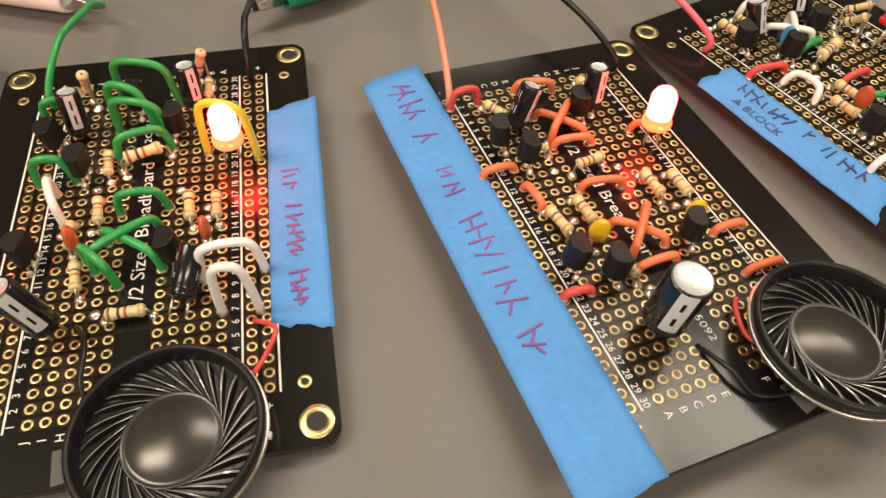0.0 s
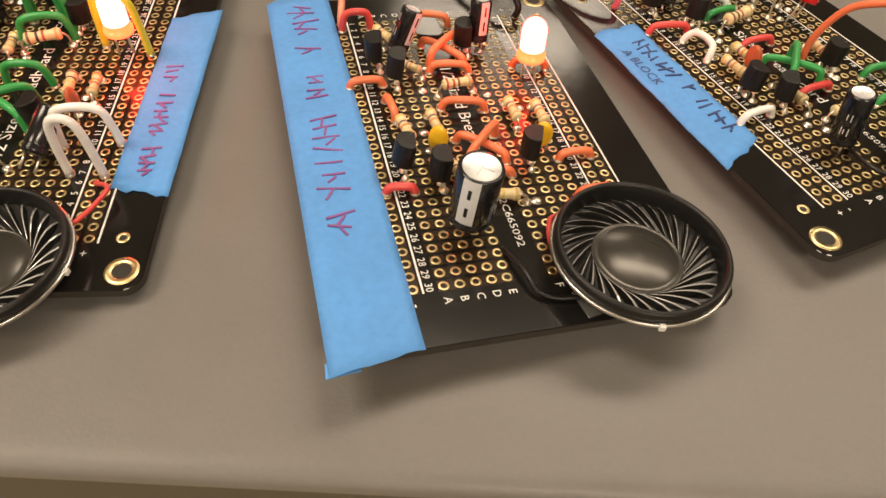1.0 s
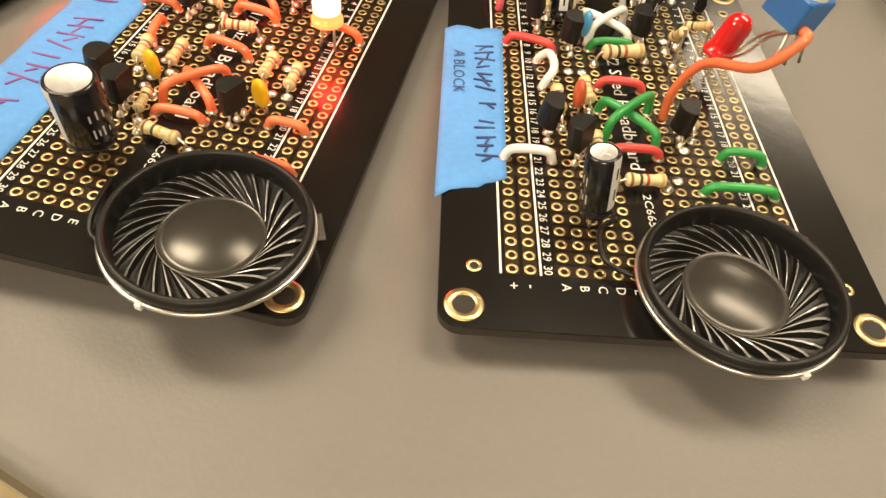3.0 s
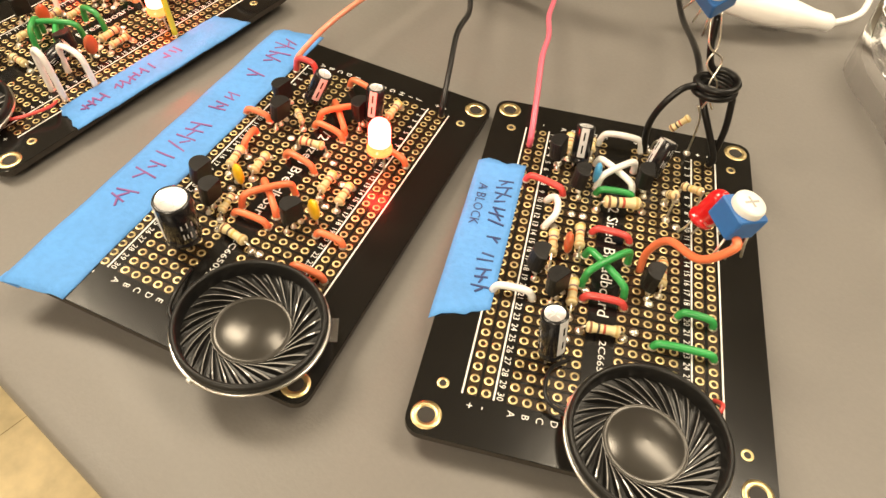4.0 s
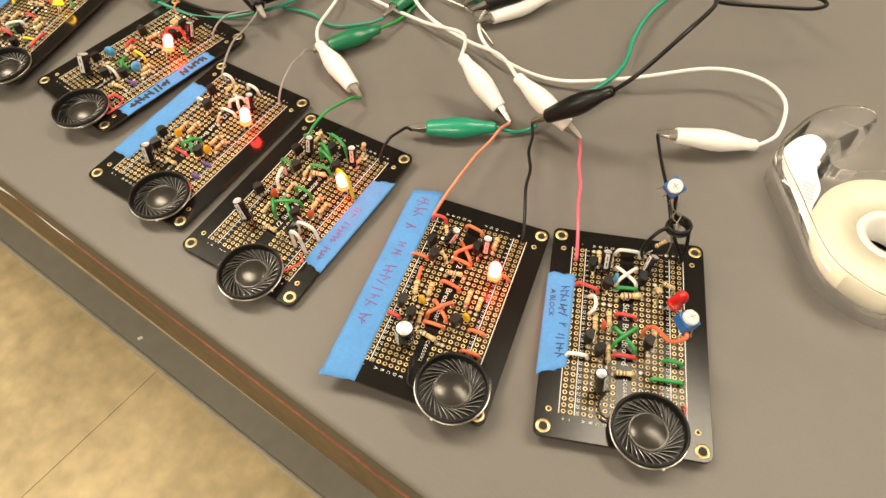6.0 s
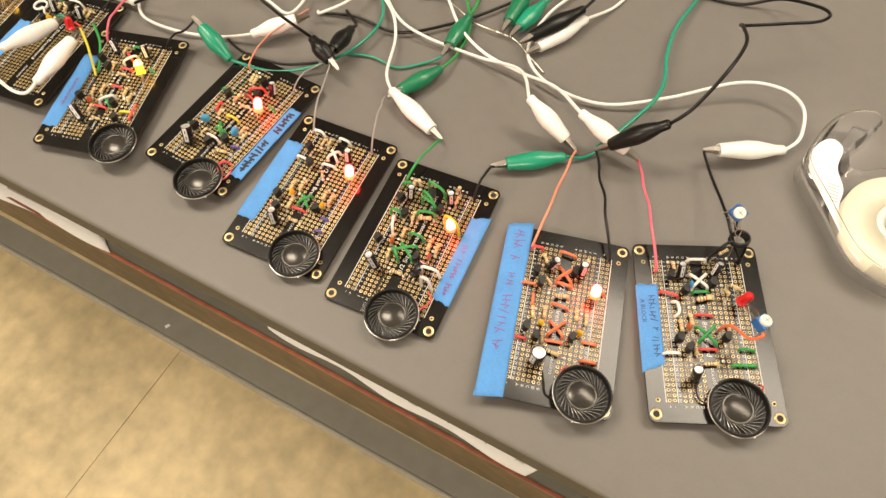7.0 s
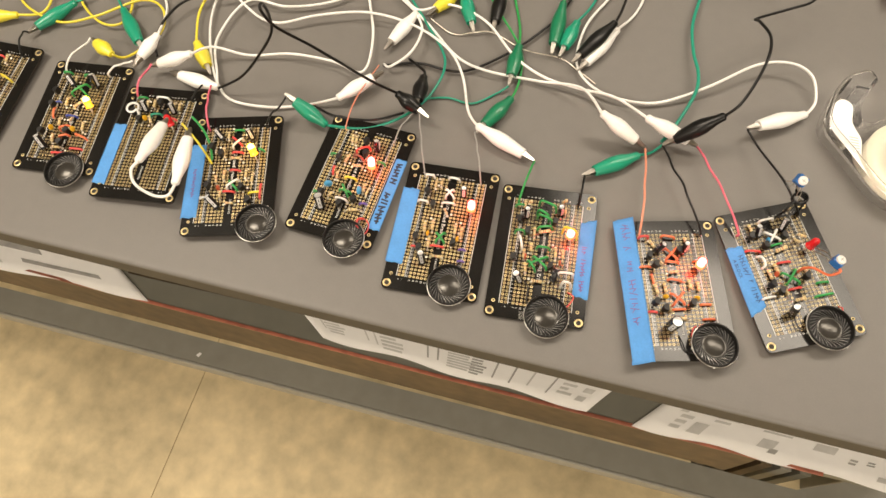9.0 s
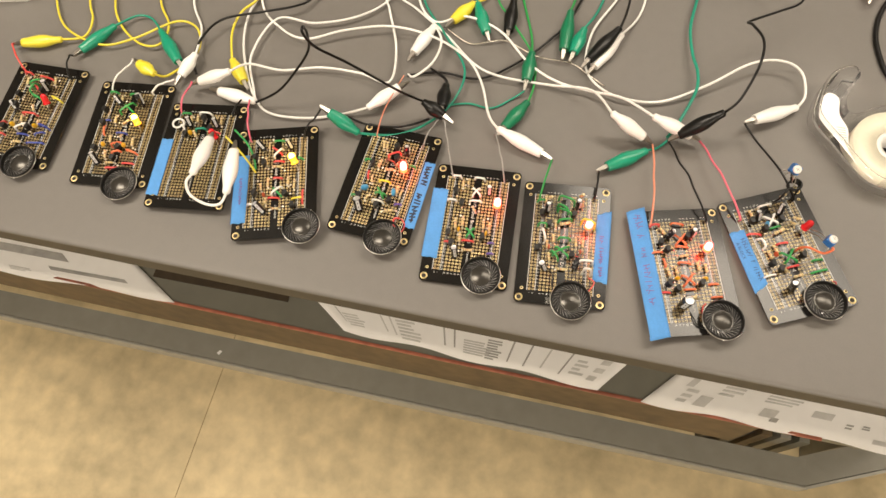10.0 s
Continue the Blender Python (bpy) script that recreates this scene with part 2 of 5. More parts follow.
# ---- the room ----
def slab_thing(name, x0, y0, z0, x1, y1, z1, mat, label, category, bevel=0.0):
    v, f = box(x0, y0, z0, x1, y1, z1, bevel)
    ob = put(name, data(name, v, f, mat, smooth=False, unit=1))
    return tagged(ob, label, category, kind="structure")


slab_thing("floor", -4, -3, FLOOR_Z - 0.1, 4, 4, FLOOR_Z, M_FLOOR, "mottled tan sheet flooring with faint seams", "floor")
slab_thing("ceiling", -4, -3, CEIL_Z, 4, 4, CEIL_Z + 0.1, M_CEIL, "off-white ceiling above the bench", "ceiling")
slab_thing("wall_north", -4, 4, FLOOR_Z, 4, 4.1, CEIL_Z, M_WALL, "plain pale painted wall", "wall")
slab_thing("wall_south", -4, -3.1, FLOOR_Z, 4, -3, CEIL_Z, M_WALL, "plain pale painted wall", "wall")
slab_thing("wall_west", -4.1, -3.1, FLOOR_Z, -4, 4.1, CEIL_Z, M_WALL, "plain pale painted wall", "wall")
slab_thing("wall_east", 4, -3.1, FLOOR_Z, 4.1, 4.1, CEIL_Z, M_WALL, "plain pale painted wall", "wall")
seam = put("floor_seam", data("floor_seam", *tube([(-0.624, -1.4, FLOOR_Z + 0.0002), (-0.592, 0.3, FLOOR_Z + 0.0002)], 0.0007, 4), M_SEAM, unit=1))
tagged(seam, "thin dark seam line across the tan floor", "floor seam", kind="structure")

for lx, ly, watts in LAMPS:
    lamp = tagged(put("ceiling_light", None, m=pose(lx, ly, CEIL_Z - 0.03)), "unseen flat rectangular ceiling light with a white frame", "ceiling light", "ceiling lights")
    fr = merge(box(-0.53, -0.26, 0, 0.53, -0.23, 0.03), box(-0.53, 0.23, 0, 0.53, 0.26, 0.03), box(-0.53, -0.23, 0, -0.5, 0.23, 0.03), box(0.5, -0.23, 0, 0.53, 0.23, 0.03))
    put("frame", data("light_frame", *fr, M_STEEL, smooth=False, unit=1), lamp)
    put("diffuser", data("light_diffuser", *box(-0.5, -0.23, 0.012, 0.5, 0.23, 0.028), M_LAMP, smooth=False, unit=1), lamp)
    light = bpy.data.lights.new("panel_light", "AREA")
    light.shape, light.size, light.size_y, light.energy, light.color = "RECTANGLE", 1.0, 0.46, watts, (1.0, 0.87, 0.675)
    new("panel_light", light).matrix_basis = pose(lx, ly, CEIL_Z - 0.035)

# workbench: one continuous top with a narrow rounded nosing, shelf, panel painted as shaded floor, and lower rail
TX0, TX1, TY1, THICK, SKEW = -1.5, 0.62, 0.80, 0.0215, 0.006
bench = tagged(put("workbench", None), "grey laminate workbench with lower shelf and steel rail", "workbench")


def run(profile, x0, x1, skew, closed_back=True):
    """A profile of (y, z) drawn along x, its y sliding by skew a metre."""
    k = len(profile)
    if not closed_back:
        return [(x, y + skew * x, z) for x in (x0, x1) for y, z in profile], [(i, k + i, k + i + 1, i + 1) for i in range(k - 1)]
    verts = [(x, y + skew * x, z) for x in (x0, x1) for y, z in profile]
    faces = [(i, k + i, k + (i + 1) % k, (i + 1) % k) for i in range(k)]
    return verts, faces + [tuple(reversed(range(k))), tuple(range(k, 2 * k))]


nose = [(0.0070, -0.0024), (0.0071, -0.0017), (0.0076, -0.0009), (0.0085, -0.0003), (0.0098, -0.00005), (0.0110, 0.0), (0.0125, 0.0)]
put("nosing", data("bench_nosing", *run(nose, TX0, TX1, SKEW, False), M_TABLE, smooth=True, unit=1), bench, "smooth rounded nosing of the top")
put("edge_band", data("edge_band", *run([(0.0135, -THICK), (0.0078, -THICK), (0.0072, -THICK + 0.0008), (0.0074, -0.003), (0.0135, -0.003)], TX0, TX1, SKEW), M_EDGE, smooth=False, unit=1), bench, "upright front edge, darkened in colour for its shade")
put("top", data("bench_top", *run([(0.0125, -0.003), (0.0125, 0.0), (TY1, 0.0), (TY1, -THICK), (0.0135, -THICK), (0.0135, -0.003)], TX0, TX1, SKEW), M_TABLE, smooth=False, unit=1), bench)
SX1 = 0.375
put("shelf", data("bench_shelf", *run([(0.081, -0.47), (0.081, -0.45), (TY1, -0.45), (TY1, -0.47)], TX0, SX1 + 0.15, 0.004), M_SHELF, smooth=False, unit=1), bench)
put("shelf_edging", data("shelf_edging", *run([(0.0772, -0.4537), (0.0768, -0.4525), (0.0768, -0.4495), (0.0778, -0.4487), (0.081, -0.4487), (0.081, -0.4537)], TX0, SX1, 0.004), M_RED, smooth=False, unit=1), bench, "thin worn red shelf edging")
# Panel added below the shelf: its brown paints the shaded floor there
put("apron", data("bench_shade_panel", *run([(0.0795, -0.585), (0.0795, -0.4537), (0.093, -0.4537), (0.093, -0.585)], TX0, 0.305, 0.004), M_BROWN, smooth=False, unit=1), bench, "brown panel added for the shaded floor under the shelf")
put("rail", data("bench_rail", *run([(0.0535, -0.74), (0.0535, -0.701), (0.0545, -0.70), (0.096, -0.70), (0.096, -0.74)], TX0, 0.4605, 0.0095), M_RAIL, smooth=False, unit=1), bench, "grey painted lower rail")
put("rail_lip", data("rail_lip", *run([(0.0490, -0.742), (0.0490, -0.6995), (0.0500, -0.6988), (0.0525, -0.6988), (0.0535, -0.6998), (0.0535, -0.742)], TX0, 0.463, 0.0095), M_LIP, smooth=False, unit=1), bench, "pale worn lip of the rail")
put("angled_rail", data("angled_rail", *box(0, 0.0035, -0.74, 0.5, 0.047, -0.7005, 0.001), M_RAIL, smooth=False, unit=1), bench, "grey rail turning off at an angle", pose(0.461, 0.0555, 0, 0, 0, 24))
put("angled_lip", data("angled_lip", *box(0, -0.001, -0.742, 0.5, 0.0035, -0.699), M_LIP, smooth=False, unit=1), bench, "pale worn lip of the angled rail", pose(0.461, 0.0545, 0, 0, 0, 24))
for lx in (TX0 + 0.05, 0.53):
    for ly in (0.14, TY1 - 0.1):
        put("leg", data("bench_leg", *box(lx, ly, FLOOR_Z, lx + 0.04, ly + 0.04, -THICK), M_RAIL, smooth=False, unit=1), bench)

SHEET_Z = -0.4484


def sheet(corners, label, blocks, lines=()):
    """A printed sheet on the shelf. corners: front left, front right, back right, back left (x, y);
    blocks: (u, v, width, height, rows, ink) and lines: (u, v, height, ink), with u along the front and v away from it, 0 to 1."""
    a, b, c, d = [Vector((x, y, 0)) for x, y in corners]
    mid = (a + b) / 2
    a, b, c, d = a - mid, b - mid, c - mid, d - mid
    p = tagged(put("paper_sheet", None, m=pose(mid.x, mid.y, SHEET_Z)), label, "paper", "printed sheets on the shelf")

    def at(u, v):
        q = a.lerp(b, u).lerp(d.lerp(c, u), v)
        return q.x, q.y, 0.0012 * math.sin(7 * u) * (1 - v) * u * (1 - u) * 4 + 0.0009 * math.sin(math.pi * v)

    nu, nv = 28, 10
    top = [at(i / nu, j / nv) for j in range(nv + 1) for i in range(nu + 1)]
    top = [(x, y - (0.0022 * math.sin(i % (nu + 1) * 0.55) if i <= nu else 0), z + 0.0005) for i, (x, y, z) in enumerate(top)]
    w, m = nu + 1, len(top)
    verts = top + [(x, y, z - 0.0004) for x, y, z in top]
    faces = [(j * w + i, j * w + i + 1, (j + 1) * w + i + 1, (j + 1) * w + i) for j in range(nv) for i in range(nu)]
    faces += [tuple(m + k for k in reversed(f)) for f in faces]
    rim = list(range(w)) + [j * w + nu for j in range(1, nv + 1)] + [nv * w + i for i in range(nu - 1, -1, -1)] + [j * w for j in range(nv - 1, 0, -1)]
    faces += [(rim[k], m + rim[k], m + rim[(k + 1) % len(rim)], rim[(k + 1) % len(rim)]) for k in range(len(rim))]
    put("page", data("page", verts, faces, M_PAPER, unit=1), p)

    def patch(u0, v0, u1, v1):
        k = 5
        low, high = [at(u0 + (u1 - u0) * i / k, v0) for i in range(k + 1)], [at(u0 + (u1 - u0) * i / k, v1) for i in range(k + 1)]
        vv = [(x, y, z + h) for h in (0.0004, 0.0011) for x, y, z in low + high]
        n2 = 2 * (k + 1)
        ff = [(n2 + i, n2 + i + 1, n2 + k + 2 + i, n2 + k + 1 + i) for i in range(k)]
        ff += [(i, i + 1, n2 + i + 1, n2 + i) for i in range(k)] + [(k + 2 + i, k + 1 + i, n2 + k + 1 + i, n2 + k + 2 + i) for i in range(k)]
        return vv, ff

    for k, (u, v, bw, bh, rows, ink) in enumerate(blocks):
        rng = random.Random(11 + k)
        bars = [patch(u, v + bh * (r + 0.15) / rows, u + bw * (rng.uniform(0.55, 1.0) if rows > 1 else 1.0), v + bh * (r + (0.7 if rows > 1 else 0.85)) / rows) for r in range(rows)]
        tagged(put("printed_block", data("printed_block", *merge(*bars), ink, smooth=False, unit=1), p), kind="stuff")
    for u, v, h, ink in lines:
        put("printed_line", data("printed_line", *patch(u, v, u + 0.006, v + h), ink, smooth=False, unit=1), p)


sheet([(-0.256, 0.0885), (0.094, 0.082), (0.215, 0.235), (-0.40, 0.185)], "white sheet printed with grey schematic drawings",
      [(0.06, 0.10, 0.07, 0.16, 5, M_INK), (0.25, 0.06, 0.09, 0.24, 6, M_INK), (0.48, 0.06, 0.11, 0.16, 6, M_INK), (0.56, 0.05, 0.055, 0.22, 8, M_INKD), (0.86, 0.08, 0.05, 0.16, 4, M_INK), (0.93, 0.05, 0.04, 0.24, 3, M_INK)],
      [(0.05, 0.14, 0.3, M_INK), (0.20, 0.12, 0.3, M_INK), (0.23, 0.1, 0.3, M_INK), (0.41, 0.10, 0.3, M_INKD), (0.445, 0.10, 0.3, M_INKD), (0.64, 0.07, 0.3, M_INKD), (0.70, 0.06, 0.3, M_INKD), (0.76, 0.08, 0.3, M_INK), (0.83, 0.06, 0.3, M_INKD)])
sheet([(0.150, 0.0785), (0.475, 0.0800), (0.540, 0.240), (0.295, 0.240)], "white sheet printed with text blocks and symbols",
      [(0.10, 0.06, 0.05, 0.14, 3, M_INK), (0.17, 0.04, 0.05, 0.13, 1, M_INK), (0.08, 0.16, 0.03, 0.3, 1, M_INK), (0.22, 0.18, 0.10, 0.1, 3, M_INK), (0.42, 0.07, 0.06, 0.1, 1, M_INK), (0.47, 0.05, 0.03, 0.05, 1, M_INKD), (0.40, 0.2, 0.14, 0.1, 4, M_INK), (0.60, 0.15, 0.08, 0.08, 1, M_INK), (0.74, 0.12, 0.03, 0.05, 2, M_INKD), (0.80, 0.14, 0.03, 0.04, 2, M_INKD), (0.86, 0.04, 0.12, 0.05, 1, M_INK), (0.88, 0.18, 0.10, 0.1, 3, M_INK)])
sheet([(-0.96, 0.062), (-0.506, 0.0775), (-0.700, 0.185), (-1.05, 0.19)], "white sheet with a yellow and dark printed pattern",
      [(0.60, 0.12, 0.28, 0.06, 1, M_INKD), (0.40, 0.24, 0.30, 0.14, 1, M_INKD), (0.02, 0.18, 0.40, 0.10, 1, M_YELLOWPAPER), (0.44, 0.05, 0.09, 0.05, 3, M_INK)])

scrap = tagged(put("paper_scrap", data("paper_scrap", *slab([(-0.004, -0.002), (0.001, -0.0045), (0.0045, 0.003), (0.0, 0.004)], 0, 0.0006), M_PAPER, smooth=False, unit=1), m=pose(-0.528, 0.0628, -0.70)), "tiny pale scrap lying on the steel rail", "paper scrap")
# Dark strip added to stand in for a shadowed gap on the shelf
strap = tagged(put("black_strap", data("black_strap", *run([(-0.006, 0.0), (-0.006, 0.003), (0.010, 0.003), (0.010, 0.0)], -0.10, 0.105, 0.02), M_BROWN_DARK, smooth=False, unit=1), m=pose(-0.452, 0.116, -0.4499)), "dark strip added for the shadowed gap on the shelf", "strap")
crate = tagged(put("storage_crate", None, m=pose(0.385, 0.12, FLOOR_Z)), "dark slatted storage crate on the floor under the shelf", "crate")
put("body", data("crate_body", *box(-0.045, 0.012, 0, 0.075, 0.26, 0.23, 0.004), M_MAGNET, smooth=False, unit=1), crate)
for k, mat in enumerate((M_MAGNET, M_BROWN, M_RAIL, M_SHELF)):
    put("slat", data("crate_slat", *box(-0.03 + k * 0.028, 0.0, 0, -0.014 + k * 0.028, 0.012, 0.225, 0.001), mat, smooth=False, unit=1), crate)

# ---- circuit board parts ----
P = 2.54
HX, HY = 31.6, 47.3
COLS = [-8.4, -7.4, -5.5, -4.5, -3.5, -2.5, -1.5, 1.5, 2.5, 3.5, 4.5, 5.5, 7.4, 8.4]


def hole(c, r):
    return c * P, (15.5 - r) * P


def ring(ro, ri, h, n=12):
    prof = [(ri, 0.02), (ri + 0.04, h), (ro - 0.06, h), (ro, 0.0)]
    v, f = lathe(prof, n)
    k = len(v)
    return v + [(ri * math.cos(math.tau * i / n), ri * math.sin(math.tau * i / n), 0.02) for i in range(n)], f + [tuple(range(k, k + n))]


PAD = ring(0.92, 0.5, 0.07)
PAD_MESH = data("pad", *PAD, [M_GOLD, M_HOLE], [0] * (len(PAD[1]) - 1) + [1])
BIG = ring(2.75, 1.55, 0.09, 24)
BIG_MESH = data("mounting_ring", *BIG, [M_GOLD, M_HOLE], [0] * (len(BIG[1]) - 1) + [1])
SMALL = ring(1.15, 0.62, 0.08, 16)
SMALL_MESH = data("small_ring", *SMALL, [M_GOLD, M_HOLE], [0] * (len(SMALL[1]) - 1) + [1])


def pads_joined(spots):
    v, f, idx = [], [], []
    for x, y in spots:
        a, b = moved(PAD, x, y)
        o = len(v)
        v += a
        f += [tuple(i + o for i in q) for q in b]
        idx += [0] * (len(b) - 1) + [1]
    return data("pad_grid", v, f, [M_GOLD, M_HOLE], idx)


SPOTS = [(c, r) for r in range(1, 31) for c in COLS]
NEAR = [s for s in SPOTS if s[1] > 8][:300]
REST = [s for s in SPOTS if s not in set(NEAR)]
REST_MESH = pads_joined([hole(*s) for s in REST])
ALL_MESH = pads_joined([hole(*s) for s in SPOTS])
strips = [box(x0 * P, (15.5 - r) * P - 1.02, 0.0, x1 * P, (15.5 - r) * P + 1.02, 0.03) for r in range(1, 31) for x0, x1 in ((-5.9, -1.1), (1.1, 5.9))]
strips += [box(c * P - 1.0, -14.9 * P, 0.0, c * P + 1.0, 14.9 * P, 0.03) for c in (-8.4, -7.4, 7.4, 8.4)]
TRACE_MESH = data("copper_traces", *merge(*strips), M_TRACE, smooth=False)
out = rounded(HX, HY, 3.2)
PV, PF = slab(out, -1.6, 0.0, 0.12)
PCB_MESH = data("pcb", PV, PF, [M_PCB, M_PCBEDGE], [0] + [0 if i >= len(out) else 1 for i in range(len(PF) - 1)], smooth=False)

words = []
for r in range(1, 31):
    y = (15.5 - r) * P
    words += [lettering(str(r), 1.75, -6.42 * P, y, -90), lettering(str(r), 1.75, 6.42 * P, y, -90)]
for k, ch in enumerate("ABCDEFGHIJ"):
    for y in (15.62 * P, -15.62 * P):
        words.append(lettering(ch, 1.9, COLS[2 + k] * P, y, -90))
for c, ch in ((-8.4, "+"), (-7.4, "-"), (7.4, "+"), (8.4, "-")):
    words += [lettering(ch, 2.2, c * P, 15.7 * P, -90), lettering(ch, 2.2, c * P, -15.7 * P, -90)]
words.append(lettering("1/2 Sized Breadboard", 3.4, 0, (15.5 - 14.6) * P, -90, 33))
words.append(lettering("2C665092", 1.9, 0.5, (15.5 - 25.6) * P, -90, 11))
lines = [box(s * u * P - 0.17, -14.9 * P, 0.032, s * u * P + 0.17, 14.9 * P, 0.06) for s in (-1, 1) for u in (9.05, 6.82)]
SILK_MESH = data("silkscreen", *merge(*words, *lines), M_SILK, smooth=False)

# speaker
RIM_MESH = data("speaker_rim", *lathe([(13.0, 3.2), (13.75, 3.5), (13.8, 4.9), (13.55, 5.35), (13.15, 5.5), (12.9, 5.4), (12.7, 5.1), (12.55, 4.0), (12.4, 2.6), (12.35, 1.6)], 56), M_RIM)
FRAME_MESH = data("speaker_frame", *lathe([(7.6, 0.2), (7.8, 0.6), (11.5, 1.0), (12.8, 1.5), (13.9, 2.8), (14.15, 3.1), (14.2, 3.55), (13.9, 3.65), (13.4, 3.55)], 56), M_FRAME)
MAGNET_MESH = data("speaker_magnet", *lathe([(0, 0.02), (7.2, 0.02), (7.5, 0.3), (7.5, 1.6), (7.2, 1.9), (0, 1.9)], 32), M_MAGNET)
# cone: straight slanted blades, each a long slope and a steep back, over a shallow film
cv, cf = [], []
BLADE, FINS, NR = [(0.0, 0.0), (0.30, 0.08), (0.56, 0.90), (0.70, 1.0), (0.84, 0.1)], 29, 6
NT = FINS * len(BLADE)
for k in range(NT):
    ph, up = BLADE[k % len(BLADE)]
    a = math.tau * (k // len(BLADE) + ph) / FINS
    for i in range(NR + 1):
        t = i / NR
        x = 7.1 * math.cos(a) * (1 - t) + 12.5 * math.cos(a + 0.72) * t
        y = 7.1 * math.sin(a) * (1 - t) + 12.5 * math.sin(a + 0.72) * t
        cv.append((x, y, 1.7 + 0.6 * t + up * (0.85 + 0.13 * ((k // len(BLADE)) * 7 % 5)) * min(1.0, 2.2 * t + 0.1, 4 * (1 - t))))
for k in range(NT):
    a, b = k * (NR + 1), ((k + 1) % NT) * (NR + 1)
    cf += [(a + i, a + i + 1, b + i + 1, b + i) for i in range(NR)]
# one facet of each blade takes the painted glint colour
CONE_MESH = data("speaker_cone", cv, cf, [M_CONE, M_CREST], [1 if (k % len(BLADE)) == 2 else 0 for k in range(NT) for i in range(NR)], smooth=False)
DOME_MESH = data("speaker_dome", *lathe([(7.45, 1.5), (7.4, 1.95), (7.2, 2.15), (7.0, 2.1), (6.85, 2.0), (6.2, 2.3), (5.2, 2.62), (3.8, 2.95), (2.0, 3.2), (0.01, 3.28)], 40), M_DOME)
NOTCH_MESH = data("speaker_notch", *box(-0.45, -14.5, 2.8, 0.45, -13.7, 3.7, 0.1), M_WHITE, smooth=False)

# through-hole parts
RES_MESH = data("resistor_body", *lathe([(0.3, -3.2), (0.85, -3.15), (1.12, -2.85), (1.15, -2.2), (1.0, -1.75), (0.93, -1.4), (0.93, 1.4), (1.0, 1.75), (1.15, 2.2), (1.12, 2.85), (0.85, 3.15), (0.3, 3.2)], 14), M_BODY)
BAND_MESH = {}
for k, m in BANDS.items():
    for w, rad in ((0, 1.165), (1, 0.95)):
        BAND_MESH[k, w] = data("band_" + k, *lathe([(rad - 0.06, -0.25), (rad, -0.23), (rad, 0.23), (rad - 0.06, 0.25)], 14), m)
TO = [(2.35 * math.cos(radians(a)), 2.35 * math.sin(radians(a))) for a in range(-35, 216, 18)]
TO92_MESH = data("transistor_body", *slab(TO, 0, 4.7, 0.12), M_BLACK, smooth=False)
TO_LEGS = [data("transistor_leg", *merge(tube([(d * 2, -0.2, -2.4), (d * 1.8, -0.2, -1.5), (d * 1.25, 0, 0.1)], 0.24, 6),
                moved(lathe([(0.75, -2.45), (0.62, -2.1), (0.3, -1.6), (0.02, -1.5)], 8), d * 2, -0.2, 0)), M_TIN) for d in (-1, 0, 1)]


def capacitor_meshes(d, h):
    r = d / 2
    body = data("capacitor_sleeve", *lathe([(0.01, 0), (r * 0.8, 0.02), (r, 0.3), (r, 1.2), (r - 0.22, 1.5), (r, 1.9), (r, h - 0.5), (r - 0.12, h - 0.15), (r - 0.45, h), (r - 0.6, h - 0.06)], 28), M_SLEEVE)
    q = r * 0.55
    score = merge(box(-q, -0.09, h - 0.14, q, 0.09, h - 0.115), box(-0.09, -q, h - 0.14, 0.09, q, h - 0.11))
    tv, tf = lathe([(r - 0.62, h - 0.04), (r - 0.8, h - 0.14), (0.01, h - 0.14)], 28)
    top = data("capacitor_top", *merge((tv, tf), score), [M_CAN, M_STRIPE], [0] * len(tf) + [1] * len(score[1]))
    stripe = data("capacitor_stripe", *lathe([(r + 0.02, 1.95), (r + 0.035, 2.2), (r + 0.035, h - 0.55), (r - 0.08, h - 0.12)], 8, 0.8, -0.4), M_STRIPE)
    dash = [data("capacitor_minus", *lathe([(r + 0.05, z), (r + 0.055, z + 0.1), (r + 0.055, z + 1.9), (r + 0.05, z + 2.0)], 3, 0.16, -0.08), M_SLEEVE) for z in (h * 0.32, h * 0.66)]
    marks = [lathe([(r + 0.02, z), (r + 0.025, z + 0.05), (r + 0.025, z + w), (r + 0.02, z + w + 0.05)], 2, 0.07, a) for a, z, w in ((1.5, 3.0, 1.6), (1.7, 3.2, 1.1), (1.9, 2.9, 1.7), (2.2, 3.0, 0.8), (1.5, 6.0, 1.2), (1.8, 6.1, 1.5), (2.1, 5.9, 1.2), (4.0, 3.0, 1.6), (4.2, 3.2, 1.0), (4.5, 2.9, 1.6), (4.1, 6.2, 1.2), (4.4, 6.0, 1.5))]
    show = data("capacitor_print", *merge(*marks), M_STRIPE)
    legs = [data("capacitor_leg", *tube([(0, s * 1.27, 0.2), (0, s * 1.27, -3.0)], 0.25, 6), M_TIN) for s in (-1, 1)]
    return body, top, stripe, dash, legs, show


CAPS = {"s": capacitor_meshes(5.0, 11.0), "m": capacitor_meshes(6.3, 11.0), "b": capacitor_meshes(7.2, 11.5), "t": capacitor_meshes(4.4, 9.0)}
LED_SPLIT = {"red": 2.2, "red_lit": 2.2, "yellow_lit": 5.2}
LED_FOOT = [(0.01, 0), (2.9, 0), (2.9, 1.0), (2.5, 1.05)]
LED_PROF = [(2.5, 6.0), (2.35, 6.9), (1.9, 7.75), (1.2, 8.35), (0.5, 8.6), (0.01, 8.65)]
LED_MESH = {k: data("led_" + k, *lathe([(2.5, LED_SPLIT[k])] + LED_PROF, 28), m) for k, m in M_LED.items()}
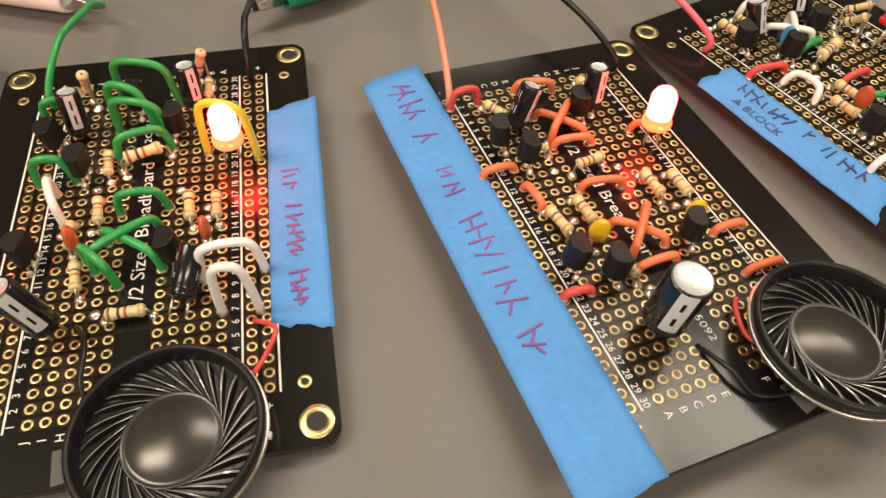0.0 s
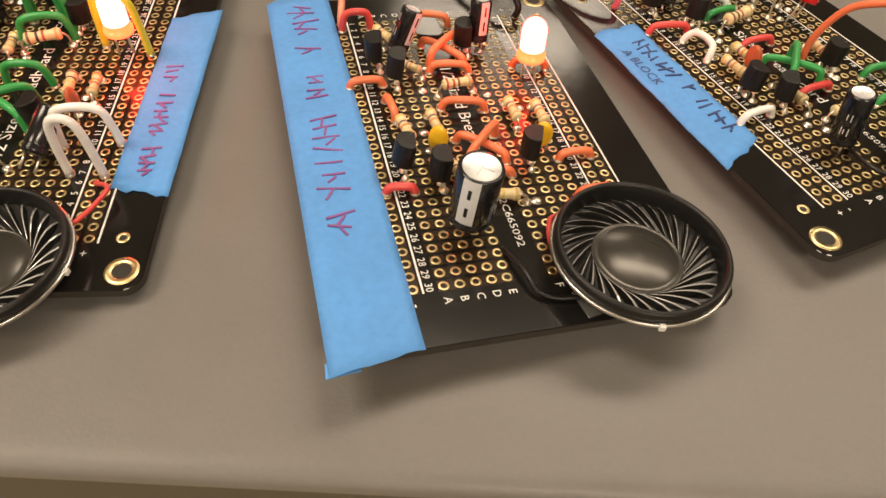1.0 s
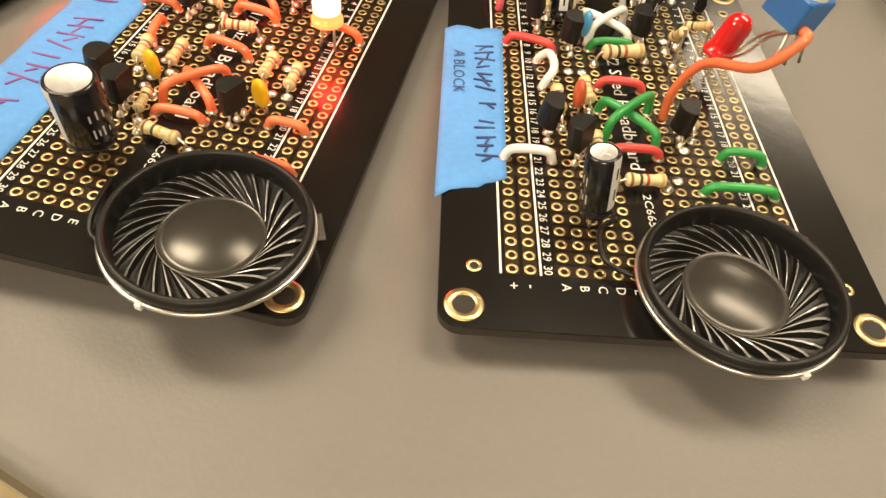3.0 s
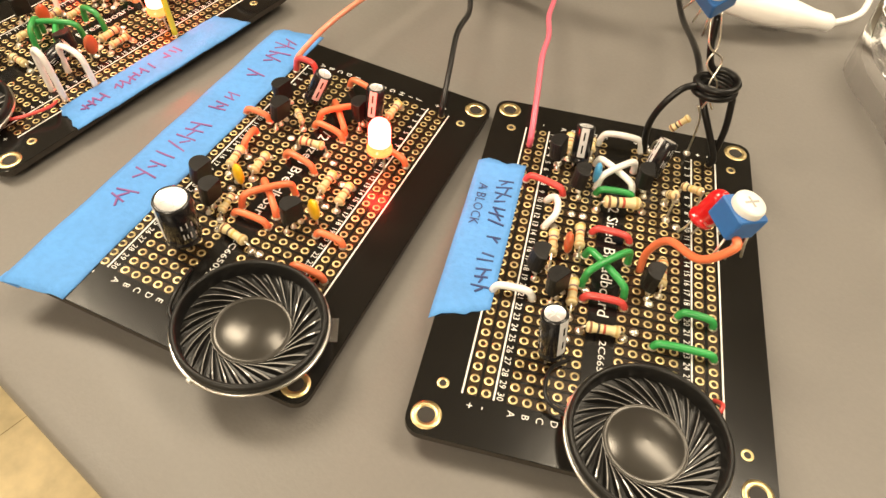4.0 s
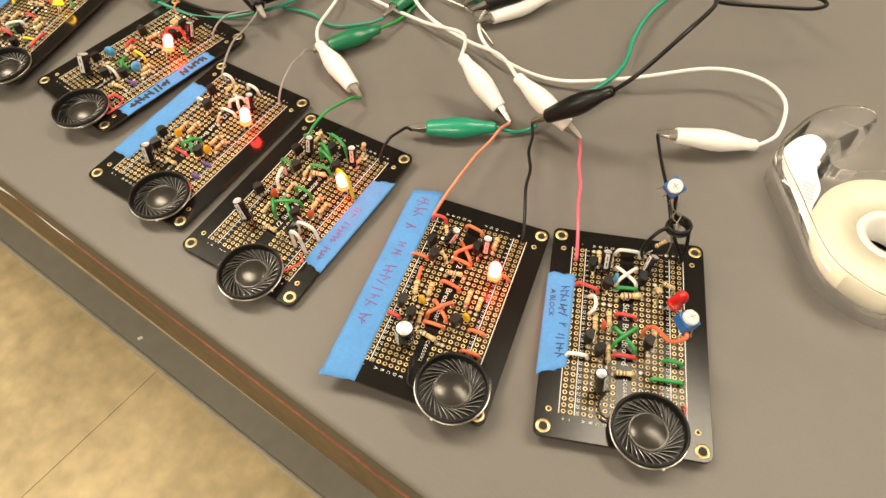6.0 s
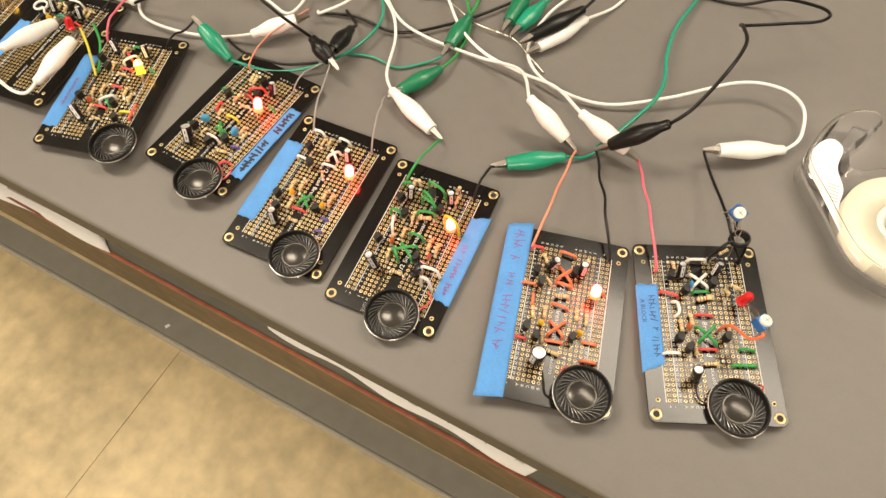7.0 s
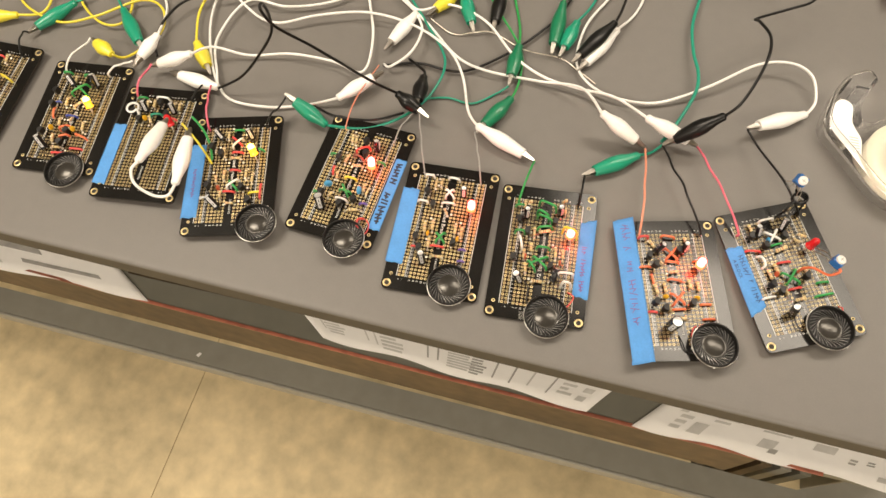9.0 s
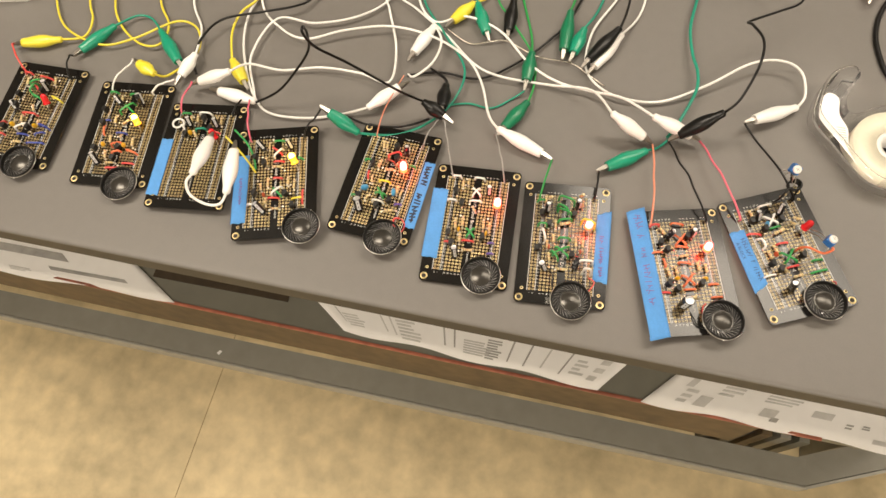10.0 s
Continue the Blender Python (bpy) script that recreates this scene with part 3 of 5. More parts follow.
LED_FOOT_MESH = {k: data("led_foot_" + k, *lathe(LED_FOOT + [(2.5, LED_SPLIT[k])], 28), m) for k, m in M_FLANGE.items()}
LED_LEGS = [data("led_leg", *tube([(s * 1.27, 0, 0.2), (s * 1.27, 0, -3), (s * 1.5, 0.4, -5.6)], 0.26, 6), M_TIN) for s in (-1, 1)]
DISC_MESH = {k: data("disc_" + k, *lathe([(0.01, -1.15), (1.2, -1.1), (2.0, -0.75), (2.25, -0.1), (2.2, 0.3), (1.7, 0.9), (0.9, 1.15), (0.01, 1.2)], 20), m) for k, m in M_CERAMIC.items()}
DISC_LEGS = [data("disc_leg", *tube([(s * 0.9, 0, -1.2), (s * 1.27, 0, -2.4), (s * 1.27, 0, -4.0)], 0.22, 6), M_TIN) for s in (-1, 1)]
BLOB = lathe([(0.95, 0.0), (0.85, 0.3), (0.5, 0.65), (0.02, 0.8)], 10)
BLOB_MESH = data("joint", *BLOB, M_TIN)


def jumper(board, colour, c0, r0, c1, r1, h=2.4, sway=0.0):
    a, b = hole(c0, r0), hole(c1, r1)
    dx, dy = b[0] - a[0], b[1] - a[1]
    d = math.hypot(dx, dy) or 1
    px, py = -dy / d * sway, dx / d * sway
    q = min(0.16, 1.3 / d)
    pts = [(a[0], a[1], 0.1), (a[0] + dx * q * 0.25 + px * 0.3, a[1] + dy * q * 0.25 + py * 0.3, h * 0.5), (a[0] + dx * q + px * 0.8, a[1] + dy * q + py * 0.8, h * 0.9),
           (a[0] + dx * 0.5 + px, a[1] + dy * 0.5 + py, h), (b[0] - dx * q + px * 0.8, b[1] - dy * q + py * 0.8, h * 0.9), (b[0] - dx * q * 0.25 + px * 0.3, b[1] - dy * q * 0.25 + py * 0.3, h * 0.5), (b[0], b[1], 0.1)]
    w = put("jumper_wire", data("jumper", *tube(smooth_path(pts, 4), 0.78, 9), WIRE[colour]), board, colour + " insulated jumper wire")
    for q in (a, b):
        put("solder_joint", BLOB_MESH, w, m=shift(*q, 0))


CODES = [("brown", "black", "red", "gold"), ("yellow", "violet", "orange", "gold"), ("red", "red", "brown", "gold"), ("brown", "black", "yellow", "gold"), ("orange", "orange", "red", "gold")]


def resistor(board, c0, r0, c1, r1, code=0, h=1.9, size=1.0, tip=0.0):
    a, b = hole(c0, r0), hole(c1, r1)
    dx, dy = b[0] - a[0], b[1] - a[1]
    d = math.hypot(dx, dy)
    yaw = math.degrees(math.atan2(dy, dx))
    mx, my = (a[0] + b[0]) / 2, (a[1] + b[1]) / 2
    size *= min(1.0, max(0.72, (d - 1.2) / 6.6))
    z0, z1 = h - tip, h + tip
    m = shift(mx, my, h) @ pose(0, 0, 0, 0, 0, yaw) @ pose(0, 0, 0, 0, 90 - math.degrees(math.atan2(2 * tip, d)), 0) @ Matrix.Diagonal((size, size, size, 1))
    body = put("resistor", RES_MESH, board, "beige resistor with coloured bands", m)
    for z, k, w in zip((-2.45, -0.95, 0.15, 2.4), CODES[code], (0, 1, 1, 0)):
        put("colour_band", BAND_MESH[k, w], body, m=shift(0, 0, z))
    e = 3.1 * size / d if d > 0.1 else 0
    e = min(e, 0.47)
    la = [(a[0], a[1], 0), (a[0] + dx * 0.03, a[1] + dy * 0.03, z0 * 0.7), (mx - dx * (e + 0.02), my - dy * (e + 0.02), z0), (mx - dx * e, my - dy * e, z0)]
    lb = [(b[0], b[1], 0), (b[0] - dx * 0.03, b[1] - dy * 0.03, z1 * 0.7), (mx + dx * (e + 0.02), my + dy * (e + 0.02), z1), (mx + dx * e, my + dy * e, z1)]
    for l in (la, lb):
        lead = put("lead", data("resistor_lead", *merge(tube(smooth_path(l, 3), 0.26, 6), moved(BLOB, l[0][0], l[0][1])), M_TIN), body)
        lead.matrix_parent_inverse = m.inverted()


def transistor(board, c, r, yaw=90, lean=0, h=2.4):
    x, y = hole(c, r)
    body = put("transistor", TO92_MESH, board, "small black half-round transistor", shift(x, y, h, lean, 0, yaw))
    for me in TO_LEGS:
        put("leg", me, body, "tinned leg in solder")


def electrolytic(board, c, r, kind="s", yaw=0, lean=0, toward=0, h=1.0):
    x, y = hole(c, r)
    body, top, stripe, dash, legs, show = CAPS[kind]
    m = shift(x, y, h) @ pose(0, 0, 0, 0, 0, toward) @ pose(0, 0, 0, 0, lean, 0) @ pose(0, 0, 0, 0, 0, yaw - toward)
    cap = put("electrolytic_capacitor", body, board, "black sleeved capacitor with a pale stripe", m)
    put("can_top", top, cap, "bare aluminium top")
    tagged(put("sleeve_print", show, cap, "small grey printed marks"), kind="stuff")
    st = put("stripe", stripe, cap, "grey-white polarity stripe")
    for me in dash:
        put("minus_mark", me, st)
    for me in legs:
        put("leg", me, cap)


def led(board, c, r, kind="red", yaw=0, lean=0, toward=0, h=5.5):
    x, y = hole(c, r)
    m = shift(x, y, h) @ pose(0, 0, 0, 0, 0, toward) @ pose(0, 0, 0, 0, lean, 0) @ pose(0, 0, 0, 0, 0, yaw)
    lab = {"red": "unlit red round LED", "red_lit": "lit red round LED glowing bright", "yellow_lit": "lit yellow round LED glowing bright"}[kind]
    bulb = put("led", LED_MESH[kind], board, lab, m)
    put("flange", LED_FOOT_MESH[kind], bulb)
    for me in LED_LEGS:
        put("leg", me, bulb)


def ceramic(board, c, r, kind="red", yaw=0, h=4.0):
    x, y = hole(c, r)
    m = shift(x, y, h) @ pose(0, 0, 0, 0, 0, yaw)
    form = pose(0, 0, 0, 90, 0, 0) @ Matrix.Diagonal((1.35, 1.4, 1.3, 1) if kind == "blue" and h > 4 else (0.82, 1.25, 0.72, 1))
    cap = put("ceramic_capacitor", DISC_MESH[kind], board, kind + " dipped ceramic capacitor", m @ form)
    for me in DISC_LEGS:
        put("leg", me, cap).matrix_parent_inverse = form.inverted()


def speaker(board, c, r, spin=0, lift=0.0):
    x, y = hole(c, r)
    s = put("speaker", FRAME_MESH, board, "round mini speaker with a thin steel frame", shift(x, y, lift, 0, 0, spin))
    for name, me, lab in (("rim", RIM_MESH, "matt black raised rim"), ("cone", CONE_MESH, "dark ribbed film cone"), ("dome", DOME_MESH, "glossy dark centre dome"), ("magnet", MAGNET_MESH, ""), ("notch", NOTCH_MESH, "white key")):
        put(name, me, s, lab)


def trimmer(parent, m):
    body = put("trimmer", data("trimmer_body", *slab(rounded(3.15, 3.15, 0.6, 3), 0, 4.6, 0.25), M_POT, smooth=False), parent, "blue trimmer potentiometer with a white dial", m)
    put("dial", data("trimmer_dial", *lathe([(2.85, 4.5), (2.85, 5.7), (2.7, 6.0), (2.4, 6.15), (0.01, 6.2)], 28), M_WHITE), body, "round white dial")
    put("dial_slot", data("trimmer_slot", *merge(box(-1.5, -0.2, 6.16, 1.5, 0.2, 6.24), box(-0.2, -1.1, 6.16, 0.2, 1.1, 6.24)), M_INKD, smooth=False), body)
    for x in (-2.5, 0, 2.5):
        put("leg", data("trimmer_leg", *tube([(x, -2.5, 0.1), (x * 1.2, -3.2, -2.5), (x * 1.5, -4, -5)], 0.26, 6), M_TIN), body)


def tape_strip(board, u0, v0, u1, v1, ink, marks, wrap=0, skew=0.0, slant=0.0, cut=0.0, rough=1.0):
    """Painter's tape from (u0, v0) to (u1, v1) with torn ends; wrap folds it down past the board's edge."""
    rng = random.Random(int(abs(v0) * 10))
    nx, ny = 10, 24
    v, f = [], []
    for j in range(ny + 1):
        for i in range(nx + 1):
            s, t = i / nx, j / ny
            torn = rough * (rng.uniform(-0.25, 0.25) + 0.3 * math.sin(i * 1.1 + v0) + 0.2 * math.sin(i * 2.3 + v1)) if j in (0, ny) else 0
            x, y = u0 + (u1 - u0) * s + skew * (t - 0.5), v0 + (v1 - v0) * t + torn + slant * (s - 0.5) * t * t + cut * (s - 0.5) * (1 - t) ** 8
            z = 0.28 + 0.10 * math.sin(x * 0.9 + y * 0.35) + 0.06 * math.sin(y * 1.3)
            over = (abs(x) - HX) if wrap else 0
            if over > 0:
                z -= min(over * 0.35, 1.2)
            v.append((x, y, z))
    m = len(v)
    v += [(x, y, z - 0.16) for x, y, z in v]
    w = nx + 1
    for j in range(ny):
        for i in range(nx):
            a = j * w + i
            f += [(a, a + 1, a + w + 1, a + w), (m + a, m + a + w, m + a + w + 1, m + a + 1)]
    edge = [i for i in range(nx + 1)] + [j * w + nx for j in range(1, ny + 1)] + [ny * w + i for i in range(nx - 1, -1, -1)] + [j * w for j in range(ny - 1, 0, -1)]
    f += [(edge[k], m + edge[k], m + edge[(k + 1) % len(edge)], edge[(k + 1) % len(edge)]) for k in range(len(edge))]
    t = put("tape", data("tape", v, f, M_TAPE), board, "blue painter's tape strip with torn ends")
    for x, y, end, tall, thick in marks:
        bars = []
        while y > end:
            h, d, lean = tall * rng.uniform(0.6, 1.0), rng.uniform(-0.4, 0.4), rng.uniform(-14, 14)
            bars.append(moved(box(-h, -thick, 0.3, h, thick, 0.47), x + d, y, 0, lean))
            kind = rng.random()
            if kind < 0.65:
                bars.append(moved(box(-h * 0.5, -thick, 0.3, h * 0.5, thick, 0.46), x + d + h * rng.uniform(-0.4, 0.4), y - tall * 0.45, 0, lean + rng.choice((-50, 40, 65, 90))))
            y -= tall * rng.uniform(0.75, 1.25)
        tagged(put("ink_mark", data("ink_mark", *merge(*bars), ink, smooth=False), t), kind="stuff")
    return t


def feed(board, colour, c, r, goal, lift, r_mm=0.75, mids=()):
    """A lead that rises from a hole and runs to a clip's jaw at goal (metres, world)."""
    x, y = hole(c, r)
    g = board.matrix_basis.inverted() @ Vector(goal) * 1000
    pts = [(x, y, 0.1), (x, y, 3.5)]
    inner = [board.matrix_basis.inverted() @ Vector(q) * 1000 for q in mids]
    if not inner:
        bend = 0.55 * math.sin(c * 2.7 + r)
        inner = [Vector((x + (g.x - x) * q + bend * w * (g.y - y) / 40, y + (g.y - y) * q - bend * w * (g.x - x) / 40, max(lift * k, g.z * q)))
                 for q, w, k in ((0.15, 0.4, 0.8), (0.35, 1.0, 1.0), (0.52, -0.5, 0.92), (0.7, 0.8, 0.75), (0.86, -0.6, 0.6))]
    pts += [tuple(q) for q in inner] + [tuple(g)]
    w = put("feed_wire", data("feed", *tube(smooth_path(pts, 6), r_mm, 8), WIRE[colour] if colour != "bare" else M_TIN), board, colour + " wire to a clip")
    return w


def circuit_board(x, y, z, yaw, su, sv, label, near=False, flip=False):
    u = Vector((math.cos(radians(yaw)), math.sin(radians(yaw)), math.tan(radians(su)))).normalized()
    v = Vector((-math.sin(radians(yaw)), math.cos(radians(yaw)), math.tan(radians(sv))))
    n = u.cross(v).normalized()
    v = n.cross(u)
    b = tagged(new("circuit_board"), label, "circuit board", "circuit boards on the bench")
    b.matrix_basis = Matrix(((u.x, v.x, n.x, x), (u.y, v.y, n.y, y), (u.z, v.z, n.z, z), (0, 0, 0, 1)))
    turn = pose(0, 0, 0, 0, 0, 180 if flip else 0)
    put("pcb", PCB_MESH, b, "glossy black prototyping board")
    tagged(put("copper_layer", TRACE_MESH, b), kind="stuff")
    tagged(put("silkscreen", SILK_MESH, b, "white printed numbers and lettering", turn), kind="stuff")
    tagged(put("pad_grid", REST_MESH if near else ALL_MESH, b, "gold ringed holes in rows"), kind="stuff")
    for sx in (-1, 1):
        for sy in (-1, 1):
            put("mounting_ring", BIG_MESH, b, m=shift(sx * 28.1, sy * 43.5, 0))
            put("small_ring", SMALL_MESH, b, m=shift(sx * 26.7, sy * 36.7, 0))
    # stubs of clipped leads under the board, down to the bench
    low = [(0, b.matrix_basis @ Vector((sx * 0.018, sy * 0.03, -0.0016))) for sx in (-1, 1) for sy in (-1, 1)]
    inv = b.matrix_basis.inverted()
    for _, q in low:
        a, c = inv @ q * 1000, inv @ Vector((q.x, q.y, 0.0)) * 1000
        put("solder_stub", data("solder_stub", *tube([a, c], [0.9, 0.35], 6), M_TIN), b)
    return b

# ---- the nine boards ----
b1 = circuit_board(0.1523, 0.1031, 0.0048, 26.31, -0.97, -1.03, "black breadboard circuit with green and white jumpers and two trimmers", near=True)
b2 = circuit_board(0.0857, 0.0753, 0.0059, 16.03, -3.2, -1.33, "black breadboard circuit with orange jumpers and long blue tape", near=True)
b3 = circuit_board(0.0, 0.0792, 0.0037, 5.08, 0.73, 0.91, "black breadboard circuit with tall green jumpers and blue tape", near=True, flip=True)
b4 = circuit_board(-0.0679, 0.0802, 0.0038, 3.66, 0.3, 0.9, "black breadboard circuit with white crossed jumpers and blank blue tape")
b5 = circuit_board(-0.1385, 0.1013, 0.0052, -3.3, 1.33, -0.37, "black breadboard circuit with blue capacitors and marked blue tape")
b6 = circuit_board(-0.221, 0.0847, 0.0066, 15.32, 0.22, 0.26, "black breadboard circuit with a yellow lamp and red jumpers")
b7 = circuit_board(-0.29, 0.0951, 0.0059, 7.2, 1.28, -0.94, "mostly empty black breadboard circuit without a speaker")
b8 = circuit_board(-0.3576, 0.1032, 0.0042, 6.02, 0.53, 1.1, "black breadboard circuit with orange jumpers and a yellow lamp")
b9 = circuit_board(-0.4394, 0.105, 0.0049, 1.22, -0.03, 1.42, "black breadboard circuit with blue jumpers and a green loop")

WIRES = {
    b1: [("red", -8.0, 8, -4.5, 9, 2.4), ("white", -5.8, 10, -5.6, 13.2, 3.0, 2.2), ("white", -8.6, 21, -5.5, 21, 2.4), ("white", -2, 1, 2, 1, 4), ("white", -2, 4, 1.5, 7, 3), ("white", 1.5, 4, -1.7, 7.2, 4.2),
         ("green", -1.7, 8, 1.6, 7.8, 2.2), ("red", -1.6, 12.8, 1.6, 13, 2.2), ("green", -1.9, 15.5, 1.5, 19, 3.4), ("green", 1.6, 15.3, -1.9, 18.7, 5), ("red", -1.7, 20, 1.6, 20, 2), ("green", 5.7, 19.7, 8.4, 20, 2.4), ("green", 3.9, 23, 8.4, 23, 1.9)],
    b2: [("red", -7.4, 2, -5, 2, 4.5), ("orange", -8, 10, -5.4, 10, 1.8), ("orange", -5.6, 12, -5.3, 14.4, 2), ("orange", -1.5, 1.5, 1.8, 2.2, 3), ("orange", -1.3, 5, 1.6, 8.3, 2.6), ("orange", -1.3, 8, 1.8, 5, 4),
         ("orange", -1.4, 8.6, 1.8, 9, 2.2), ("orange", -1.6, 13.4, 1.7, 14, 2.4), ("orange", -1.4, 17.2, 1.6, 20, 2.4), ("orange", -1.5, 20.4, 1.6, 17, 4.2), ("orange", -1.6, 21.4, 1.6, 21.3, 1.8), ("orange", 5.5, 20.2, 8.0, 20.2, 1.8), ("orange", 5.5, 24, 8.4, 24, 1.8), ("red", -7.4, 21.8, -5.5, 22, 1.6), ("orange", 5.6, 8.6, 8.4, 9.2, 2.2)],
    b3: [("green", -8.4, 3.4, -6.2, 3, 4), ("green", -2.4, 2.4, 2.2, 3.8, 11), ("green", -2.6, 5, 0.6, 6.6, 11), ("green", -2.4, 6, 1.6, 7.4, 9), ("green", -2, 9.4, 1.8, 8.6, 6.5), ("green", -7.6, 11, -5, 11, 7), ("green", -1.6, 14.6, 1.8, 14.6, 5.5),
         ("green", -2.8, 19.6, 1.6, 17, 6), ("green", -2.2, 17.2, 1.6, 20, 5), ("green", -3.4, 18.6, -1.2, 21, 6), ("white", -6.3, 12, -5.2, 15.4, 6), ("white", 5.6, 24.2, 8, 24.4, 13), ("white", 4.4, 21.4, 8.4, 21.2, 9), ("yellow", 4.4, 9.4, 8.2, 10.6, 13.5)],
    b4: [("white", -7.6, 1, -5, 1, 4), ("white", -1.1, 0.8, 2, 1, 4), ("white", -1.2, 4, 1.3, 6.2, 3), ("white", 0.9, 4, -0.9, 6.6, 4), ("white", -7.9, 8.5, -5.4, 8.6, 2.4), ("white", -1.5, 8.2, 1.8, 8, 2.2), ("green", -1.3, 17, 1.3, 19.5, 3), ("green", 1.1, 16.8, -0.9, 19.8, 4.2), ("red", -2, 20.8, 1.3, 20.8, 2), ("red", -6.9, 21.8, -5.8, 21.8, 1.8), ("purple", 5.5, 20.7, 7.1, 20.6, 2), ("purple", 5.7, 23.9, 7.3, 23.8, 2)],
    b5: [("red", -1.6, 7.7, 1.7, 5.5, 6), ("green", -8.3, 10, -5.2, 10, 4), ("green", 5.4, 9, 7.4, 9.2, 4), ("yellow", -1.8, 16, 1.6, 15.8, 4), ("green", -1.8, 20, 1.5, 20, 4), ("green", -1.4, 18.3, 1, 21, 5), ("white", -1.8, 22.7, 1.6, 22.7, 5), ("green", -8.4, 22.3, -6, 22.5, 4), ("red", -6, 13.2, -5.5, 15.7, 2.5), ("red", 7.6, 26, 8.4, 29, 3, -4), ("brown", -2, 8.8, 0.9, 9.2, 5), ("purple", 4.9, 22.2, 6.8, 21.8, 2)],
    b6: [("green", -0.9, 1.8, 2.2, 2, 2), ("red", -1.3, 4.1, 1.7, 6.8, 3), ("white", 1.9, 4.9, -0.7, 7.6, 4), ("red", -0.8, 9, 2.3, 9.2, 2), ("red", -0.7, 14.6, 2, 14.9, 2), ("white", -0.9, 20.3, 2.2, 18, 4.5), ("green", -0.6, 18.1, 2, 20.9, 3), ("red", -2, 21.2, 1.3, 21.5, 2), ("yellow", 5.1, 22.1, 8.3, 21.7, 2.5), ("white", -8.1, 23, -5.7, 23.1, 2.2), ("red", 8.4, 19.1, 8.4, 23.6, 2), ("green", 6.6, 8, 8.2, 8.8, 2)],
    b7: [("white", -2.3, 1.3, 1.6, 1.3, 5), ("green", -8.4, 1.1, -5.6, 1, 2), ("teal", -2.4, 7.2, 0.9, 6.7, 4), ("red", 2.3, 7, 5.5, 7.8, 2)],
    b8: [("green", -8.4, 1.3, -5.6, 1.5, 3), ("green", -1.6, 1.8, 1.4, 1.6, 3), ("green", -2.4, 9.1, 1.4, 5.4, 6), ("green", -1.6, 6.1, 1.9, 8.6, 5), ("blue", -8.2, 12.6, -5.6, 11.5, 2.4), ("blue", -2, 16.1, 1.4, 16.1, 3), ("orange", -1.8, 21, 1.4, 19.8, 6), ("orange", -1.2, 23.4, 1.4, 22.4, 4), ("orange", 3.2, 21.9, 7, 23, 4), ("red", 2.9, 26.4, 6.7, 26.3, 2), ("red", -1.9, 28.4, 3.4, 28.2, 2.4), ("orange", -6.7, 13.5, -5.9, 16.9, 2)],
    b9: [("yellow", 4.6, 8.8, 8.4, 10.1, 5), ("green", -3.2, 6.5, 0, 4.4, 10), ("green", -1.6, 9.5, 2, 10.7, 7), ("green", -2.4, 9, -1.8, 5.4, 8), ("red", -2.6, 5.4, 0.2, 8, 5), ("red", -8.4, 1.5, -6, 1.4, 4), ("red", -3, 1.8, 1.9, 2.4, 3), ("red", -2.5, 16.3, 2.2, 16, 5), ("white", -2, 22.4, 1.4, 20, 7), ("blue", -1.8, 23.4, 2, 23.3, 2.4), ("blue", 4.8, 19.5, 8.4, 20.3, 6), ("blue", 4.2, 22.9, 7.1, 21.6, 3), ("blue", 2.8, 26.1, 8.4, 25.3, 2.5), ("red", -8.4, 20.5, -7, 20, 3), ("red", -7.8, 24.1, -5.6, 24.4, 3)]}
for board, rows in WIRES.items():
    for row in rows:
        jumper(board, *row)

